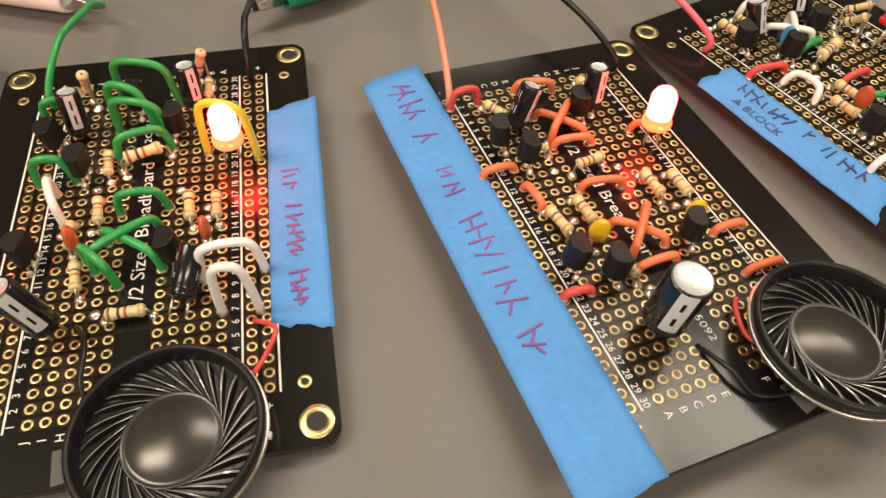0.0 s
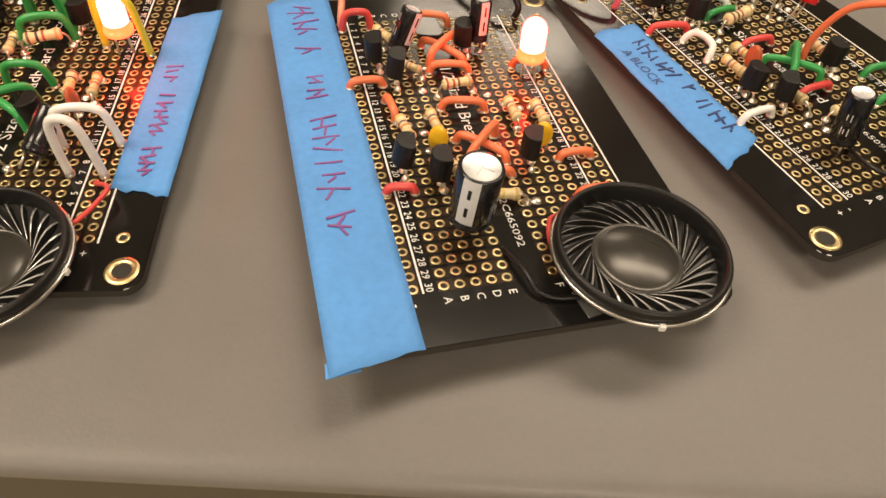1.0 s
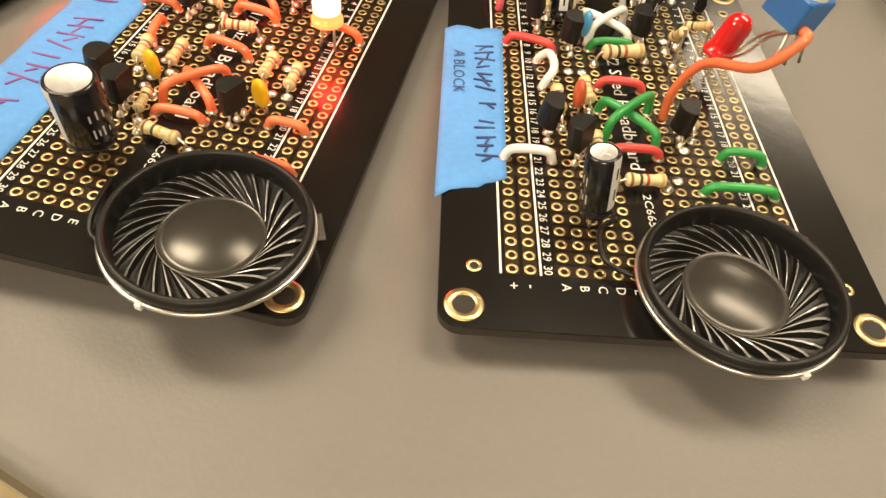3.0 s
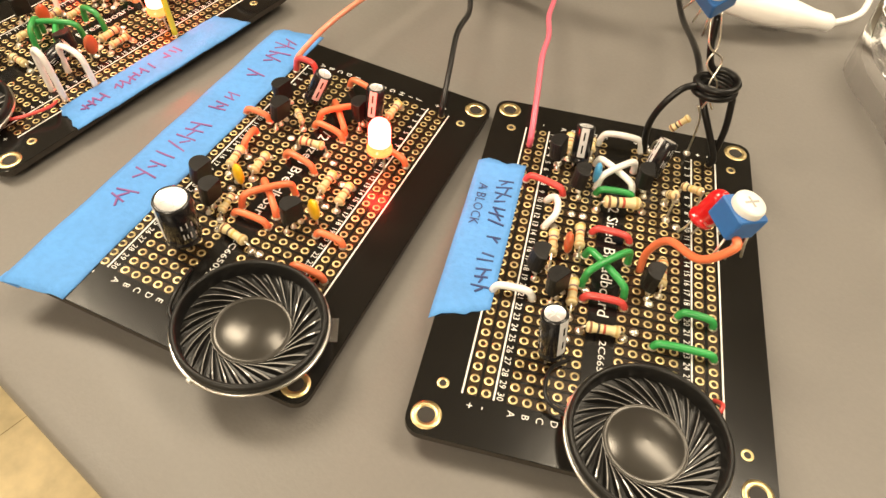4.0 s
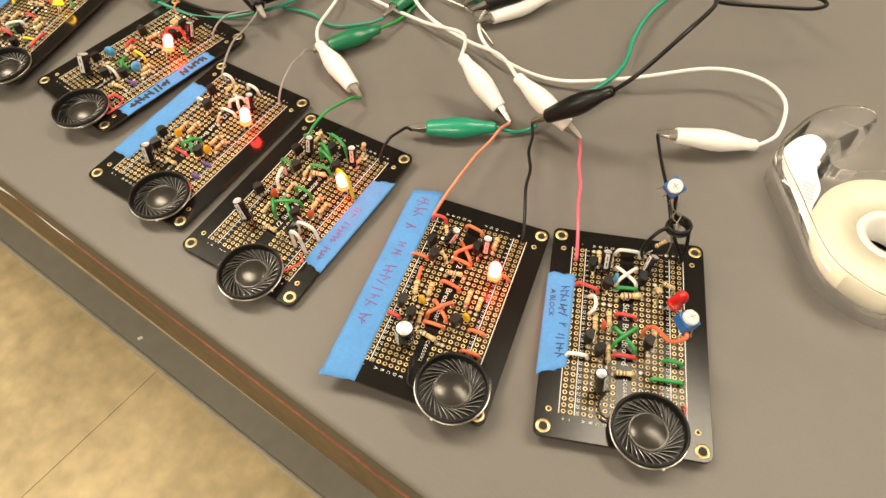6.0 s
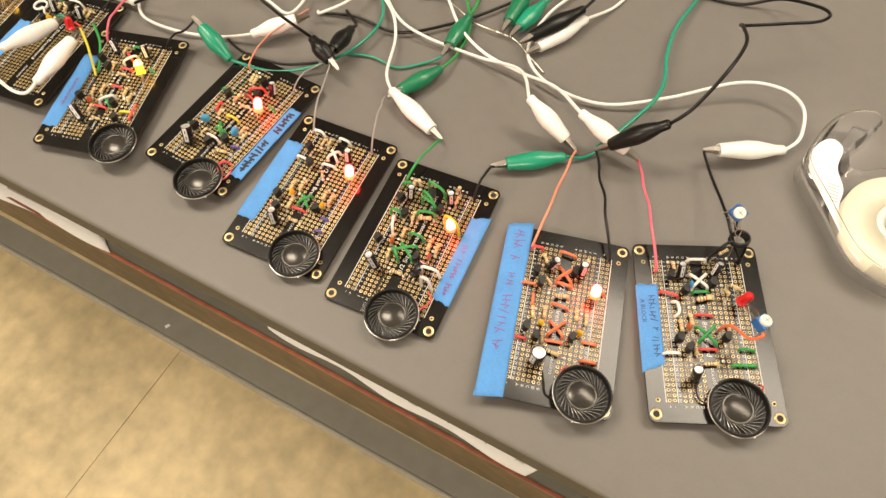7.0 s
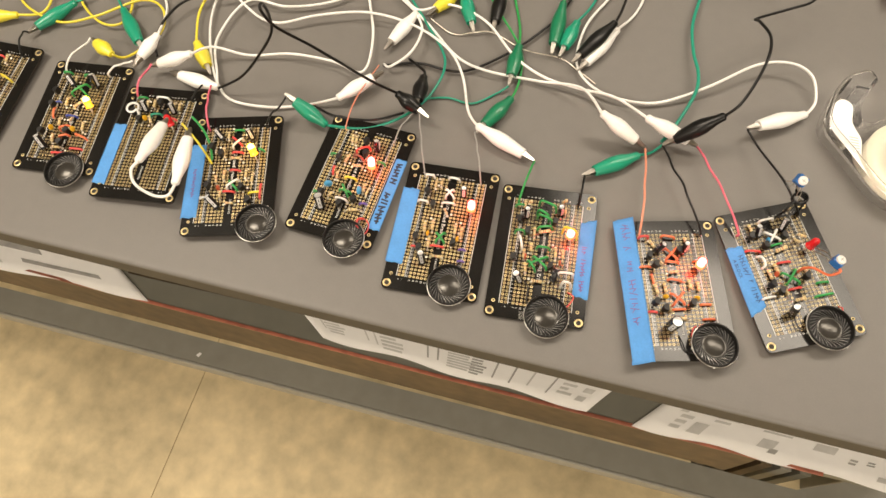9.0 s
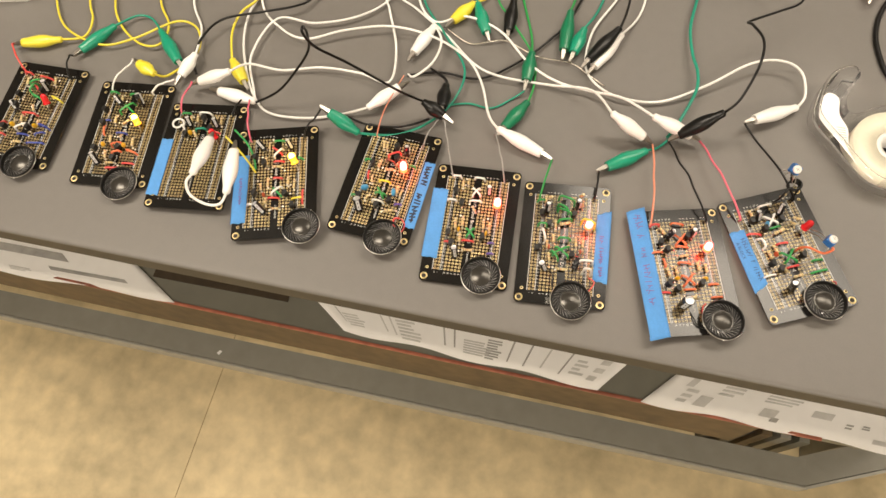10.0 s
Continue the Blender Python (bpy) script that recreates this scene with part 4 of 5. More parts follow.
RESISTORS = {
    b1: [(-1.4, 9.8, 2.5, 9.0, 0, 2.6, 1.25), (-4.8, 13, -4.6, 17.6, 1), (-2.7, 12.5, -2.5, 15.6, 1), (-2.6, 18, -2.5, 22, 1), (-1.6, 23, 1.7, 22.8, 0), (-4.8, 1, -4.6, 4, 1), (-2.6, 1, -2.6, 3.4, 3), (4.4, 7.4, 4.6, 9.4, 3, 5.5, 1.2, 2.4), (5.4, 6.6, 6.9, 8.2, 3, 6.0, 1.2, 1.4), (4.3, 14.4, 4.2, 18, 4)],
    b2: [(-5.2, 14.6, -4.7, 17.6, 1), (-2.8, 14.2, -2.6, 17.2, 1), (-1.4, 11.8, 1.5, 11.4, 2, 2.6), (-4.9, 2.6, -3.6, 5, 1), (4.3, 1.8, 4.3, 4.8, 1), (3.5, 13.4, 3.6, 16.4, 1), (5.5, 14, 5.6, 17, 1), (-2.6, 19.8, -2.2, 22.4, 3), (-1.8, 23.3, 1.8, 24, 3), (-3.7, 7.9, -2.2, 9.4, 1)],
    b3: [(-1.8, 10.4, 1.7, 9.3, 0, 3.2, 1.1), (3.2, 13.6, 3.5, 16.8, 3), (5.2, 14, 5.3, 16.8, 4), (-4.7, 15.2, -4.5, 18, 1), (-3.1, 13.2, -2.8, 16, 1), (-4.0, 18.8, -3.6, 21.6, 1), (-1.8, 23.6, 1.2, 23.6, 0), (-4.9, 2.0, -4.4, 2.9, 4, 6.0, 1.35, 3.2), (3.6, 0.9, 4.5, 1.2, 3, 5.6, 1.35, 3.0), (4.6, 1.8, 4.6, 4.4, 3, 3), (-6, 1, -6, 4, 3), (-2.8, 8.6, -2.6, 11.4, 1)],
    b4: [(-4.8, 14.1, -4.4, 17.9, 1), (-2.8, 13.5, -2.5, 16.8, 3), (-2.9, 18.3, -2.6, 22, 1), (3.3, 13.6, 3.6, 17.2, 3), (5.2, 14.4, 5.2, 17.2, 1), (-1.5, 23.7, 1.5, 23.6, 0), (-2.8, 1, -2.7, 3.4, 3), (-4.2, 1.6, -4.1, 4.2, 3), (-0.6, 9.8, 0.6, 11.6, 2)],
    b5: [(-4.7, 2, -4, 5, 3), (-3.6, 2, -2.9, 5.2, 3), (-4.6, 14.6, -3.8, 17, 4), (-1.4, 11.8, 1.4, 11.2, 2), (4.2, 16, 4.5, 19, 1), (5.8, 17, 5.6, 19.6, 3), (-4.1, 22.9, -3.4, 20.8, 3), (1.8, 25.2, 6, 23.9, 3), (-3.6, 11.8, -3.4, 8.6, 2)],
    b6: [(-2.3, 2, -2.4, 4.7, 3), (-3.3, 7.2, -2.9, 10.2, 3), (-1.2, 10.8, 1.7, 11, 2), (-2.2, 14.5, -2.2, 17.6, 4), (-4.5, 16, -4.1, 18.8, 4), (3.9, 14.3, 3.9, 17.5, 3), (5.8, 15.7, 5.7, 18.8, 3), (-2.6, 20.8, -2.6, 23.4, 4), (-1, 24.8, 1.6, 25, 2), (3.4, 1, 3.3, 3.6, 3)],
    b7: [(-5, 1.7, -4.4, 5, 3), (-2.9, 1.5, -2.4, 4.4, 3), (3.2, 1.7, 3.7, 5, 3), (4.9, 1.8, 5.3, 5, 3), (-3.2, 7, -1.6, 9.6, 1)],
    b8: [(-3.8, 9.6, -3.4, 13, 3), (-0.9, 13, 1, 10.8, 2), (-3.5, 16.7, -3, 19.7, 3), (3.9, 17, 4.6, 20.6, 3), (-3.7, 22.2, -3, 25.2, 4), (-2.8, 26.6, 0.6, 26.4, 3), (-3.9, 2, -3.5, 4.8, 3), (-0.4, 17.8, 0.6, 15.2, 2)],
    b9: [(2.4, 1, 3.4, 4.4, 3), (-1, 12.4, 0.4, 14.8, 2), (-2.9, 16.6, -2.2, 19.2, 3), (3.2, 17.4, 3.9, 20, 4), (-4.3, 18.4, -4.4, 20.8, 3), (-2.6, 26.3, 1.6, 26, 3), (-6.8, 2.4, -6, 5.8, 3)]}
for board, rows in RESISTORS.items():
    for row in rows:
        resistor(board, *row)

TRANSISTORS = {
    b1: [(-5.5, 4.8, 80), (-3.2, 8.0, 95), (2.4, 6.3, 100), (-5.6, 18.2, 90), (-3.8, 20.3, 60), (3.4, 17.8, 80)],
    b2: [(-5.4, 7.4, 85), (-4.3, 9.8, 85), (3.3, 20.2, 75), (-5.8, 19.8, 90), (2.2, 6.0, 90), (-3.6, 21.4, 95)],
    b3: [(-6.6, 7.4, 85), (-4.4, 10.6, 85), (-7, 18.2, 80), (2.4, 19.4, 270), (2, 7, 270), (-0.9, 4, 90)],
    b4: [(-5.6, 6, 85), (-3.6, 9.6, 90), (-6, 19.5, 90), (-4.8, 22.4, 80), (3.4, 19.5, 270)],
    b5: [(0.4, 4, 90), (-5.3, 11, 90), (-5.9, 22.4, 90), (0, 24.2, 80), (3, 21.8, 270), (1.4, 7.8, 90)],
    b6: [(-5.9, 7.8, 90), (-3.3, 10, 90), (-5.8, 20, 80), (3.5, 20.6, 270), (5.4, 24.5, 270)],
    b7: [(-7, 7, 90), (-4.6, 9.4, 90), (2.6, 6.8, 270), (-0.2, 3.2, 90)],
    b8: [(-7, 8.6, 90), (-6.7, 13.2, 90), (-6.5, 22.4, 90), (0.2, 25.4, 80), (0.6, 21.4, 270)],
    b9: [(-5.9, 10, 90), (-5.6, 13.8, 90), (-6, 22, 90), (1.9, 21, 270), (1.2, 7.6, 90)]}
for board, rows in TRANSISTORS.items():
    for k, row in enumerate(rows):
        transistor(board, *row, lean=(-6, 5, 0, 8, -4, 3)[k])

# filled pads round the parts
rng = random.Random(5)
for board, rows in RESISTORS.items():
    for c0, r0, c1, r1, *_ in rows:
        for c, r in ((c0, r0), (c1, r1)):
            if rng.random() < 0.75:
                c = min((q for q in COLS if abs(q - c) > 0.3), key=lambda q: abs(q - c) + rng.random() * 1.2)
                put("solder_joint", BLOB_MESH, board, m=shift(*hole(c, min(30, max(1, round(r) + rng.choice((-1, 0, 1))))), 0.05) @ Matrix.Diagonal((1, 1, 0.6, 1)))

for board, row in ((b1, (-3.5, 26, "s", -40, 8, 150, 2.2)), (b1, (2.9, 4.4, "t", 200, 30, 60)), (b1, (-3.6, 4.6, "t", -90, 22, 95)),
                   (b2, (-2.9, 25.9, "b", -128, 4, -75, 3.2)), (b2, (-3.4, 5.6, "t", -60, 22, 20)), (b2, (3.3, 5.8, "t", -80, 6, 80, 2.4)),
                   (b3, (-5.3, 6.0, "t", -70, 14, 80)), (b3, (-4.7, 24.2, "s", -60, 14, 170, 3.4)), (b3, (3.4, 4.0, "t", -60, 8, 90)), (b3, (3.2, 23.2, "t", 90, 62, 70, 2.4)),
                   (b4, (-3.2, 25.7, "s", -70, 12, 110)), (b4, (3.7, 5.2, "t", -80, 10, 80)), (b5, (-4.6, 26.2, "m", -60, 22, 115)), (b5, (3.6, 5.4, "t", 0, 20, 95)),
                   (b6, (-2.8, 26, "s", -60, 38, 140)), (b6, (-3.8, 4.6, "t", -60, 45, 135)), (b6, (4.6, 4.8, "t", -60, 25, 120)),
                   (b7, (-4.3, 5.6, "t", -60, 20, 110)), (b7, (4.3, 5.6, "t", -60, 20, 110)), (b8, (-4.6, 27, "s", -60, 25, 120)), (b8, (-3.3, 5.6, "t", -60, 50, 135)), (b8, (3.6, 5.4, "s", 0, 30, 110)),
                   (b9, (1.9, 6.4, "s", -60, 12, 90)), (b9, (-5.4, 15, "t", -60, 40, 130))):
    electrolytic(board, *row)

for board, row in ((b1, (-3.5, 15.8, "red", 100)), (b1, (-1.9, 6.6, "blue", 90, 3.4)), (b2, (-3.1, 18.3, "yellow", -25, 3.4)), (b2, (4.5, 18.8, "yellow", -25, 3.4)), (b3, (-4.1, 17.6, "red", 90)), (b3, (4.7, 18.2, "red", 90)),
                   (b4, (-3.3, 18, "yellow", 80)), (b4, (4.6, 18.3, "yellow", 80)), (b5, (-5, 19.5, "blue", 30, 4.6)), (b5, (3.8, 19, "blue", 100, 4.6)), (b6, (-3, 20.6, "red", 80)), (b7, (-3.4, 8.6, "yellow", 60)),
                   (b8, (-4.4, 20.8, "yellow", 70)), (b8, (2.3, 20.6, "yellow", 70)), (b9, (-3.9, 20.8, "yellow", 60)), (b9, (3.7, 20.2, "yellow", 60))):
    ceramic(board, *row)

led(b1, 6.9, 10.5, "red", 0, 18, 10, 5.0)
led(b2, 6.3, 10.4, "red_lit", 20, 3, 150, 5.2)
led(b3, 6.4, 10.6, "red_lit", 10, 2, 0, 5.6)
led(b4, 6.6, 9.4, "red_lit", 0, 12, 80, 4.5)
led(b5, 4.5, 11.4, "red_lit", 0, 24, 100, 4)
led(b6, 6.0, 10.6, "yellow_lit", 0, 40, 115, 4)
led(b7, 5.0, 10.2, "red", 0, 30, 120, 3.5)
led(b8, 4.9, 13.0, "yellow_lit", 0, 40, 120, 4)
led(b9, 4.4, 11.8, "red", 0, 30, 110, 4)

for board, row in ((b1, (3.5, 31.3, 20)), (b2, (6.5, 30.8, -12, 1.2)), (b3, (3.0, 32.6, 80)), (b4, (4.9, 30.9, 40)), (b5, (4.9, 33.3, 60)), (b6, (8.4, 31.3, 150)), (b8, (4.6, 33.6, 200)), (b9, (3.7, 33.1, 10))):
    speaker(board, *row)

# painter's tape with handwriting shown as plain bars
label_tape = tape_strip(b1, -32.4, 23.4, -21.2, -21.2, M_NAVY_INK, [(-24.6, 17, 3, 2.0, 0.2), (-24.6, -0.5, -2.5, 1.7, 0.2), (-24.8, -5.5, -16, 2.0, 0.2)], 1, -0.6, 4.5)
note = lettering("A BLOCK", 3.0, 0, 0, -90, 13.0)
put("ink_word", data("ink_word", [(x - 29.4, y + 8.5, z + 0.42) for x, y, z in note[0]], note[1], M_NAVY_INK, smooth=False), label_tape)
long_tape = tape_strip(b2, -33.3, 48.9, -19.6, -48.5, M_PURPLE_INK, [(-26.4, 44, 33, 3.0, 0.21), (-26.6, 28, 25, 2.8, 0.21), (-26.8, 18, 11, 2.4, 0.21), (-27.0, 5, -15, 2.9, 0.21), (-27.2, -20, -23, 2.8, 0.21)], 1, 0.8, 2.0, 3.2, 0.3)
fold = slab([(-33.4, -49.3), (-28.5, -48.9), (-29.0, -46.9), (-33.2, -46.9)], -0.62, -0.44)
put("folded_end", data("tape_fold", *fold, M_TAPE, smooth=False), long_tape, "end of the tape folded under")
tape_strip(b3, 22.4, 27.0, 32.6, -26.8, M_PURPLE_INK, [(26.6, 8, 4, 1.9, 0.24), (26.8, -1, -13, 1.9, 0.24), (27.0, -16, -23, 1.9, 0.24)], 1, -0.8, -2.0, 4.0)
tape_strip(b4, -32.6, 26.5, -21.0, -29.2, M_PURPLE_INK, [], 1)
tape_strip(b5, 24.2, 24.0, 32.4, -32.4, M_BLACK_INK, [(28.2, 20, 3, 2.6, 0.6), (28.0, -4, -26, 2.6, 0.6)], 1)
tape_strip(b6, -32.8, 24.0, -21.6, -33.8, M_PURPLE_INK, [(-27, 4, -18, 1.4, 0.18)], 1)
tape_strip(b7, -32.6, 13.0, -22.6, -37.0, M_PURPLE_INK, [], 1)

# scraps of clear tape that hold the speakers
for board, x, y, a in ((b2, 26.6, -31.5, 25), (b2, 8.5, -43.5, 10), (b3, -6.5, -44.0, 5)):
    put("clear_tape", data("clear_tape", *box(-3, -2.6, 0.09, 3, 2.6, 0.15), M_CLEARTAPE, smooth=False), board, "scrap of clear adhesive tape", shift(x, y, 0, 0, 0, a))

# thin speaker leads
for board, colour, pts in ((b1, "black", [(-5.1, -26.0, 0.2), (-8.5, -30, 1.5), (-8.5, -36, 2), (-4, -38.5, 1.8), (1.5, -39, 1.2)]), (b1, "red", [(21.3, -27.6, 0.2), (22.0, -29.5, 2.2), (21.2, -31.5, 1.4), (20.3, -32.2, 0.8)]),
                           (b2, "black", [(-3, -31, 0.2), (-1.5, -37, 1.6), (0, -41.5, 0.8), (5, -43, 0.8), (9, -42, 1.6)]), (b2, "red", [(9.0, -25.5, 0.2), (6, -28, 2), (4.5, -33, 2), (7, -36, 2)]),
                           (b3, "black", [(-9, -21, 0.3), (-6, -26, 3), (-6, -33, 2.4), (-4.5, -37, 0.7)]), (b3, "red", [(19.2, -24.5, 0.2), (23, -28, 2.6), (21, -33, 2.4), (18.5, -36, 2)]),
                           (b5, "red", [(20.5, -26.5, 0.2), (25, -31, 2.5), (25, -36, 1.8), (22.5, -39, 0.8)]), (b8, "red", [(6, -32.5, 0.2), (0, -34.5, 2), (3, -37, 1.4), (5, -39, 0.7)])):
    put("speaker_lead", data("speaker_lead", *tube(smooth_path(pts, 6), 0.42, 7), WIRE[colour]), board, "thin " + colour + " speaker lead")

# flying trimmers and the coiled lead of the first board
trimmer(b1, shift(15.8, -7.6, 24.5, 8, 10, 32))
put("flying_wire", data("flying_wire", *tube(smooth_path([(6.6, -0.8, 0.1), (6.4, -1.5, 7), (8.4, -4.6, 14.3), (12.4, -12.3, 19.2), (16.3, -13.3, 24.5), (16.5, -11.5, 25)], 6), 0.78, 9), WIRE["orange"]), b1, "orange wire to the trimmer")
put("flying_lead", data("flying_lead", *tube(smooth_path([(17.8, -9.5, 23.5), (20, 2, 16), (20.5, 9, 8), (19.6, 13.2, 4.2)], 6), 0.26, 6), M_TIN), b1, "bare lead to the trimmer")
put("flying_lead", data("flying_lead", *tube(smooth_path([(14.2, -9.5, 23.5), (17, 0, 17), (17.6, 7, 9), (18.2, 14.2, 4.2)], 6), 0.26, 6), M_TIN), b1, "bare lead to the trimmer")
trimmer(b1, b1.matrix_basis.inverted() @ pose(0.1417, 0.1485, 0.0405, 25, 20, -20))
coil = [(21.8, 38.4, 0.1), (22.0, 39, 9), (21.0, 39.6, 16)]
coil += [(16.2 + 4.4 * math.cos(a), 40.0 + 3.8 * math.sin(a), 17.5 + 0.3 * a) for a in [k * math.pi / 5 for k in range(0, 24)]]
coil += [(13.0, 44.0, 26), (12.2, 46, 33)]
put("coiled_lead", data("coiled_lead", *tube(smooth_path(coil, 4), 0.8, 8), WIRE["black"]), b1, "black wire wound into a small coil")
put("arched_lead", data("arched_lead", *tube(smooth_path([(5.9, 37.2, 0.1), (4.6, 36, 8), (5.5, 35, 15), (9, 37, 19.5), (13, 39, 20)], 6), 0.8, 8), WIRE["black"]), b1, "black arched wire")
resistor(b1, 2.9, 0.6, 6.4, -0.2, 0, 9.0, 0.8, 5.0)
put("bare_lead", data("bare_lead", *tube(smooth_path([(12.6, 45.5, 34), (14.0, 43, 28), (12.8, 41, 24), (16.5, 40.0, 20), (15, 39, 14)], 6), 0.22, 6), M_TIN), b1)
put("bare_lead", data("bare_lead", *tube(smooth_path([(10.6, 45.5, 34), (12.0, 42, 28), (15.8, 42, 25), (14.5, 39.0, 20), (17, 38, 15)], 6), 0.22, 6), M_TIN), b1)

# leads from boards to clips
feed(b1, "pink", -8.4, 3.2, (0.0862, 0.1815, 0.0065), 9)
feed(b1, "black", 8.4, 1.0, (0.1165, 0.2000, 0.011), 10, 0.8, [(0.1480, 0.1470, 0.018), (0.1415, 0.1560, 0.021), (0.1350, 0.1680, 0.018), (0.1250, 0.186, 0.012)])
feed(b2, "salmon", -7.4, 1.5, (0.0524, 0.1730, 0.005), 9)
feed(b2, "black", 8.4, 1.0, (0.0630, 0.1762, 0.008), 9)
feed(b3, "green", -7.8, 2.2, (-0.0193, 0.1442, 0.006), 8)
feed(b3, "black", 7.8, 1.2, (0.0160, 0.1412, 0.006), 9)
feed(b4, "grey", -7.6, 1.2, (-0.1080, 0.1640, 0.014), 10, 0.55)
feed(b4, "grey", 7.6, 0.9, (-0.0650, 0.1570, 0.007), 10, 0.55)
feed(b5, "salmon", -7.4, 1.0, (-0.1480, 0.1960, 0.009), 11, 0.5)
feed(b5, "grey", 7.7, 2.0, (-0.1090, 0.1650, 0.013), 10, 0.5)
feed(b6, "pink", -8.2, 1.2, (-0.2640, 0.1490, 0.010), 9)
feed(b6, "black", 8.4, 0.9, (-0.2010, 0.1490, 0.019), 9)
feed(b7, "pink", -8.4, 0.8, (-0.3170, 0.1570, 0.010), 9)
feed(b7, "black", 8.4, 0.9, (-0.2700, 0.1530, 0.008), 5)
feed(b8, "white", -7.5, 0.9, (-0.3730, 0.1680, 0.012), 9)
feed(b8, "white", 6.0, 0.9, (-0.3330, 0.1570, 0.009), 7)
feed(b9, "red", -8.4, 0.9, (-0.4870, 0.1670, 0.007), 9)
feed(b9, "black", 7.6, 0.9, (-0.4300, 0.1650, 0.007), 9)


# ---- alligator clip leads ----
BOOT_PROFILE = [(0.0, 2.0), (0.03, 2.9), (0.15, 3.1), (0.28, 4.2), (0.42, 5.3), (0.56, 5.6), (0.72, 5.0), (0.9, 4.2), (0.98, 3.9), (1.0, 3.6)]


def clip(parent, colour, tail, tip):
    """A boot from the cable's end towards the jaw's tip, all in metres."""
    a, b = Vector(tail), Vector(tip)
    length = (b - a).length * 1000
    m = Matrix.Translation(a) @ (b - a).to_track_quat("Z", "Y").to_matrix().to_4x4()
    n = 16
    boot_len = length - 8.8
    v, f = [], []
    for t, r in BOOT_PROFILE:
        v += [(r * 1.02 * math.cos(math.tau * k / n), r * 0.86 * math.sin(math.tau * k / n), t * boot_len) for k in range(n)]
    v += [(2.6 * math.cos(math.tau * k / n), 2.1 * math.sin(math.tau * k / n), boot_len - 1.0) for k in range(n)]
    q = len(v) // n
    for i in range(q - 1):
        f += [(i * n + k, i * n + (k + 1) % n, (i + 1) * n + (k + 1) % n, (i + 1) * n + k) for k in range(n)]
    f += [tuple(reversed(range(n))), tuple(range((q - 1) * n, q * n))]
    boot = put("clip_boot", data("clip_boot", v, f, M_BOOT[colour]), parent, colour + " soft vinyl clip boot", m)
    for s in (-1, 1):
        j = slab([(-1.9, boot_len - 2), (1.9, boot_len - 2), (1.5, length - 5), (1.15, length - 2), (0.7, length), (-0.7, length), (-1.15, length - 2), (-1.5, length - 5)], 0, 0.45, 0.1)
        jv = [(x, s * (0.25 + z + (1 - (y - boot_len + 2) / 10.8) * 1.5), y) for x, y, z in j[0]]
        teeth = [(x, y, z) for x, y, z in jv]
        put("jaw", data("clip_jaw", teeth, j[1], M_JAW, smooth=False), boot, "toothed nickel jaw")


def clip_lead(colour, path, tips=(), boot=None, radius=1.0, lift=0.0, label=""):
    """A cable along points (x, y[, z]) in metres; tips: (0 or -1, tip) for the ends that carry a clip."""
    n = len(path)
    pts = []
    for i, p in enumerate(path):
        z = p[2] if len(p) > 2 else 0.0017 + lift * math.sin(math.pi * i / (n - 1))
        pts.append((p[0] * 1000, p[1] * 1000, z * 1000))
    lead = tagged(new("clip_lead"), label or colour + " insulated clip lead lying on the grey bench", "clip lead", "alligator clip leads")
    put("cable", data("cable", *tube(smooth_path(pts, 8), radius, 10), WIRE[colour] if colour != "bare" else M_TIN), lead)
    for end, tip in tips:
        clip(lead, boot or colour, [c * MM for c in pts[end]], tip)


W_LAB = "white clip lead with a white vinyl boot on the bench"
clip_lead("white", [(0.0175, 0.1815, 0.024), (0.0005, 0.2060, 0.014), (-0.0313, 0.212), (-0.0702, 0.2119), (-0.095, 0.2196), (-0.1244, 0.2449), (-0.1541, 0.2668), (-0.185, 0.2896), (-0.23, 0.36)], [(0, (0.0524, 0.1730, 0.0055))], lift=0.004, label=W_LAB)
clip_lead("white", [(0.0475, 0.1845, 0.024), (0.0245, 0.2050, 0.012), (0.0002, 0.2115), (-0.0272, 0.2145), (-0.0524, 0.2276), (-0.0809, 0.2548), (-0.112, 0.2653), (-0.1368, 0.2565), (-0.1585, 0.2847), (-0.18, 0.36)], [(0, (0.0866, 0.1822, 0.0065))], lift=0.006, label=W_LAB)
clip_lead("white", [(0.1560, 0.2265, 0.005), (0.1610, 0.2385, 0.006), (0.1560, 0.2560, 0.010), (0.1402, 0.2622, 0.012), (0.1173, 0.2552, 0.012), (0.0862, 0.2310, 0.008), (0.0544, 0.2130, 0.004), (0.0248, 0.2103), (0.0036, 0.2192), (-0.0077, 0.2377), (-0.0064, 0.2726), (0.0094, 0.3117), (0.03, 0.37)], [(0, (0.1157, 0.2003, 0.0120))], lift=0.003, label=W_LAB)
clip_lead("white", [(0.017, 0.2711, 0.006), (0.028, 0.2938), (0.0321, 0.322), (0.03, 0.38)], [(0, (-0.0048, 0.2275, 0.005))], label=W_LAB)
clip_lead("white", [(-0.0650, 0.1630, 0.007), (-0.0740, 0.1731, 0.008), (-0.086, 0.2033), (-0.103, 0.2238), (-0.1351, 0.2388), (-0.1726, 0.2421), (-0.2092, 0.2311), (-0.2378, 0.218), (-0.2629, 0.2254), (-0.2898, 0.2516), (-0.31, 0.32)], [(0, (-0.0197, 0.1452, 0.005))], lift=0.007, label=W_LAB)
clip_lead("white", [(-0.1690, 0.1605, 0.009), (-0.1916, 0.1539), (-0.2174, 0.1451), (-0.2456, 0.1435), (-0.2611, 0.1531), (-0.2754, 0.1729), (-0.2907, 0.2052), (-0.297, 0.2346), (-0.2953, 0.2602), (-0.29, 0.33)], [(0, (-0.1420, 0.1890, 0.012))], lift=0.003, label=W_LAB)
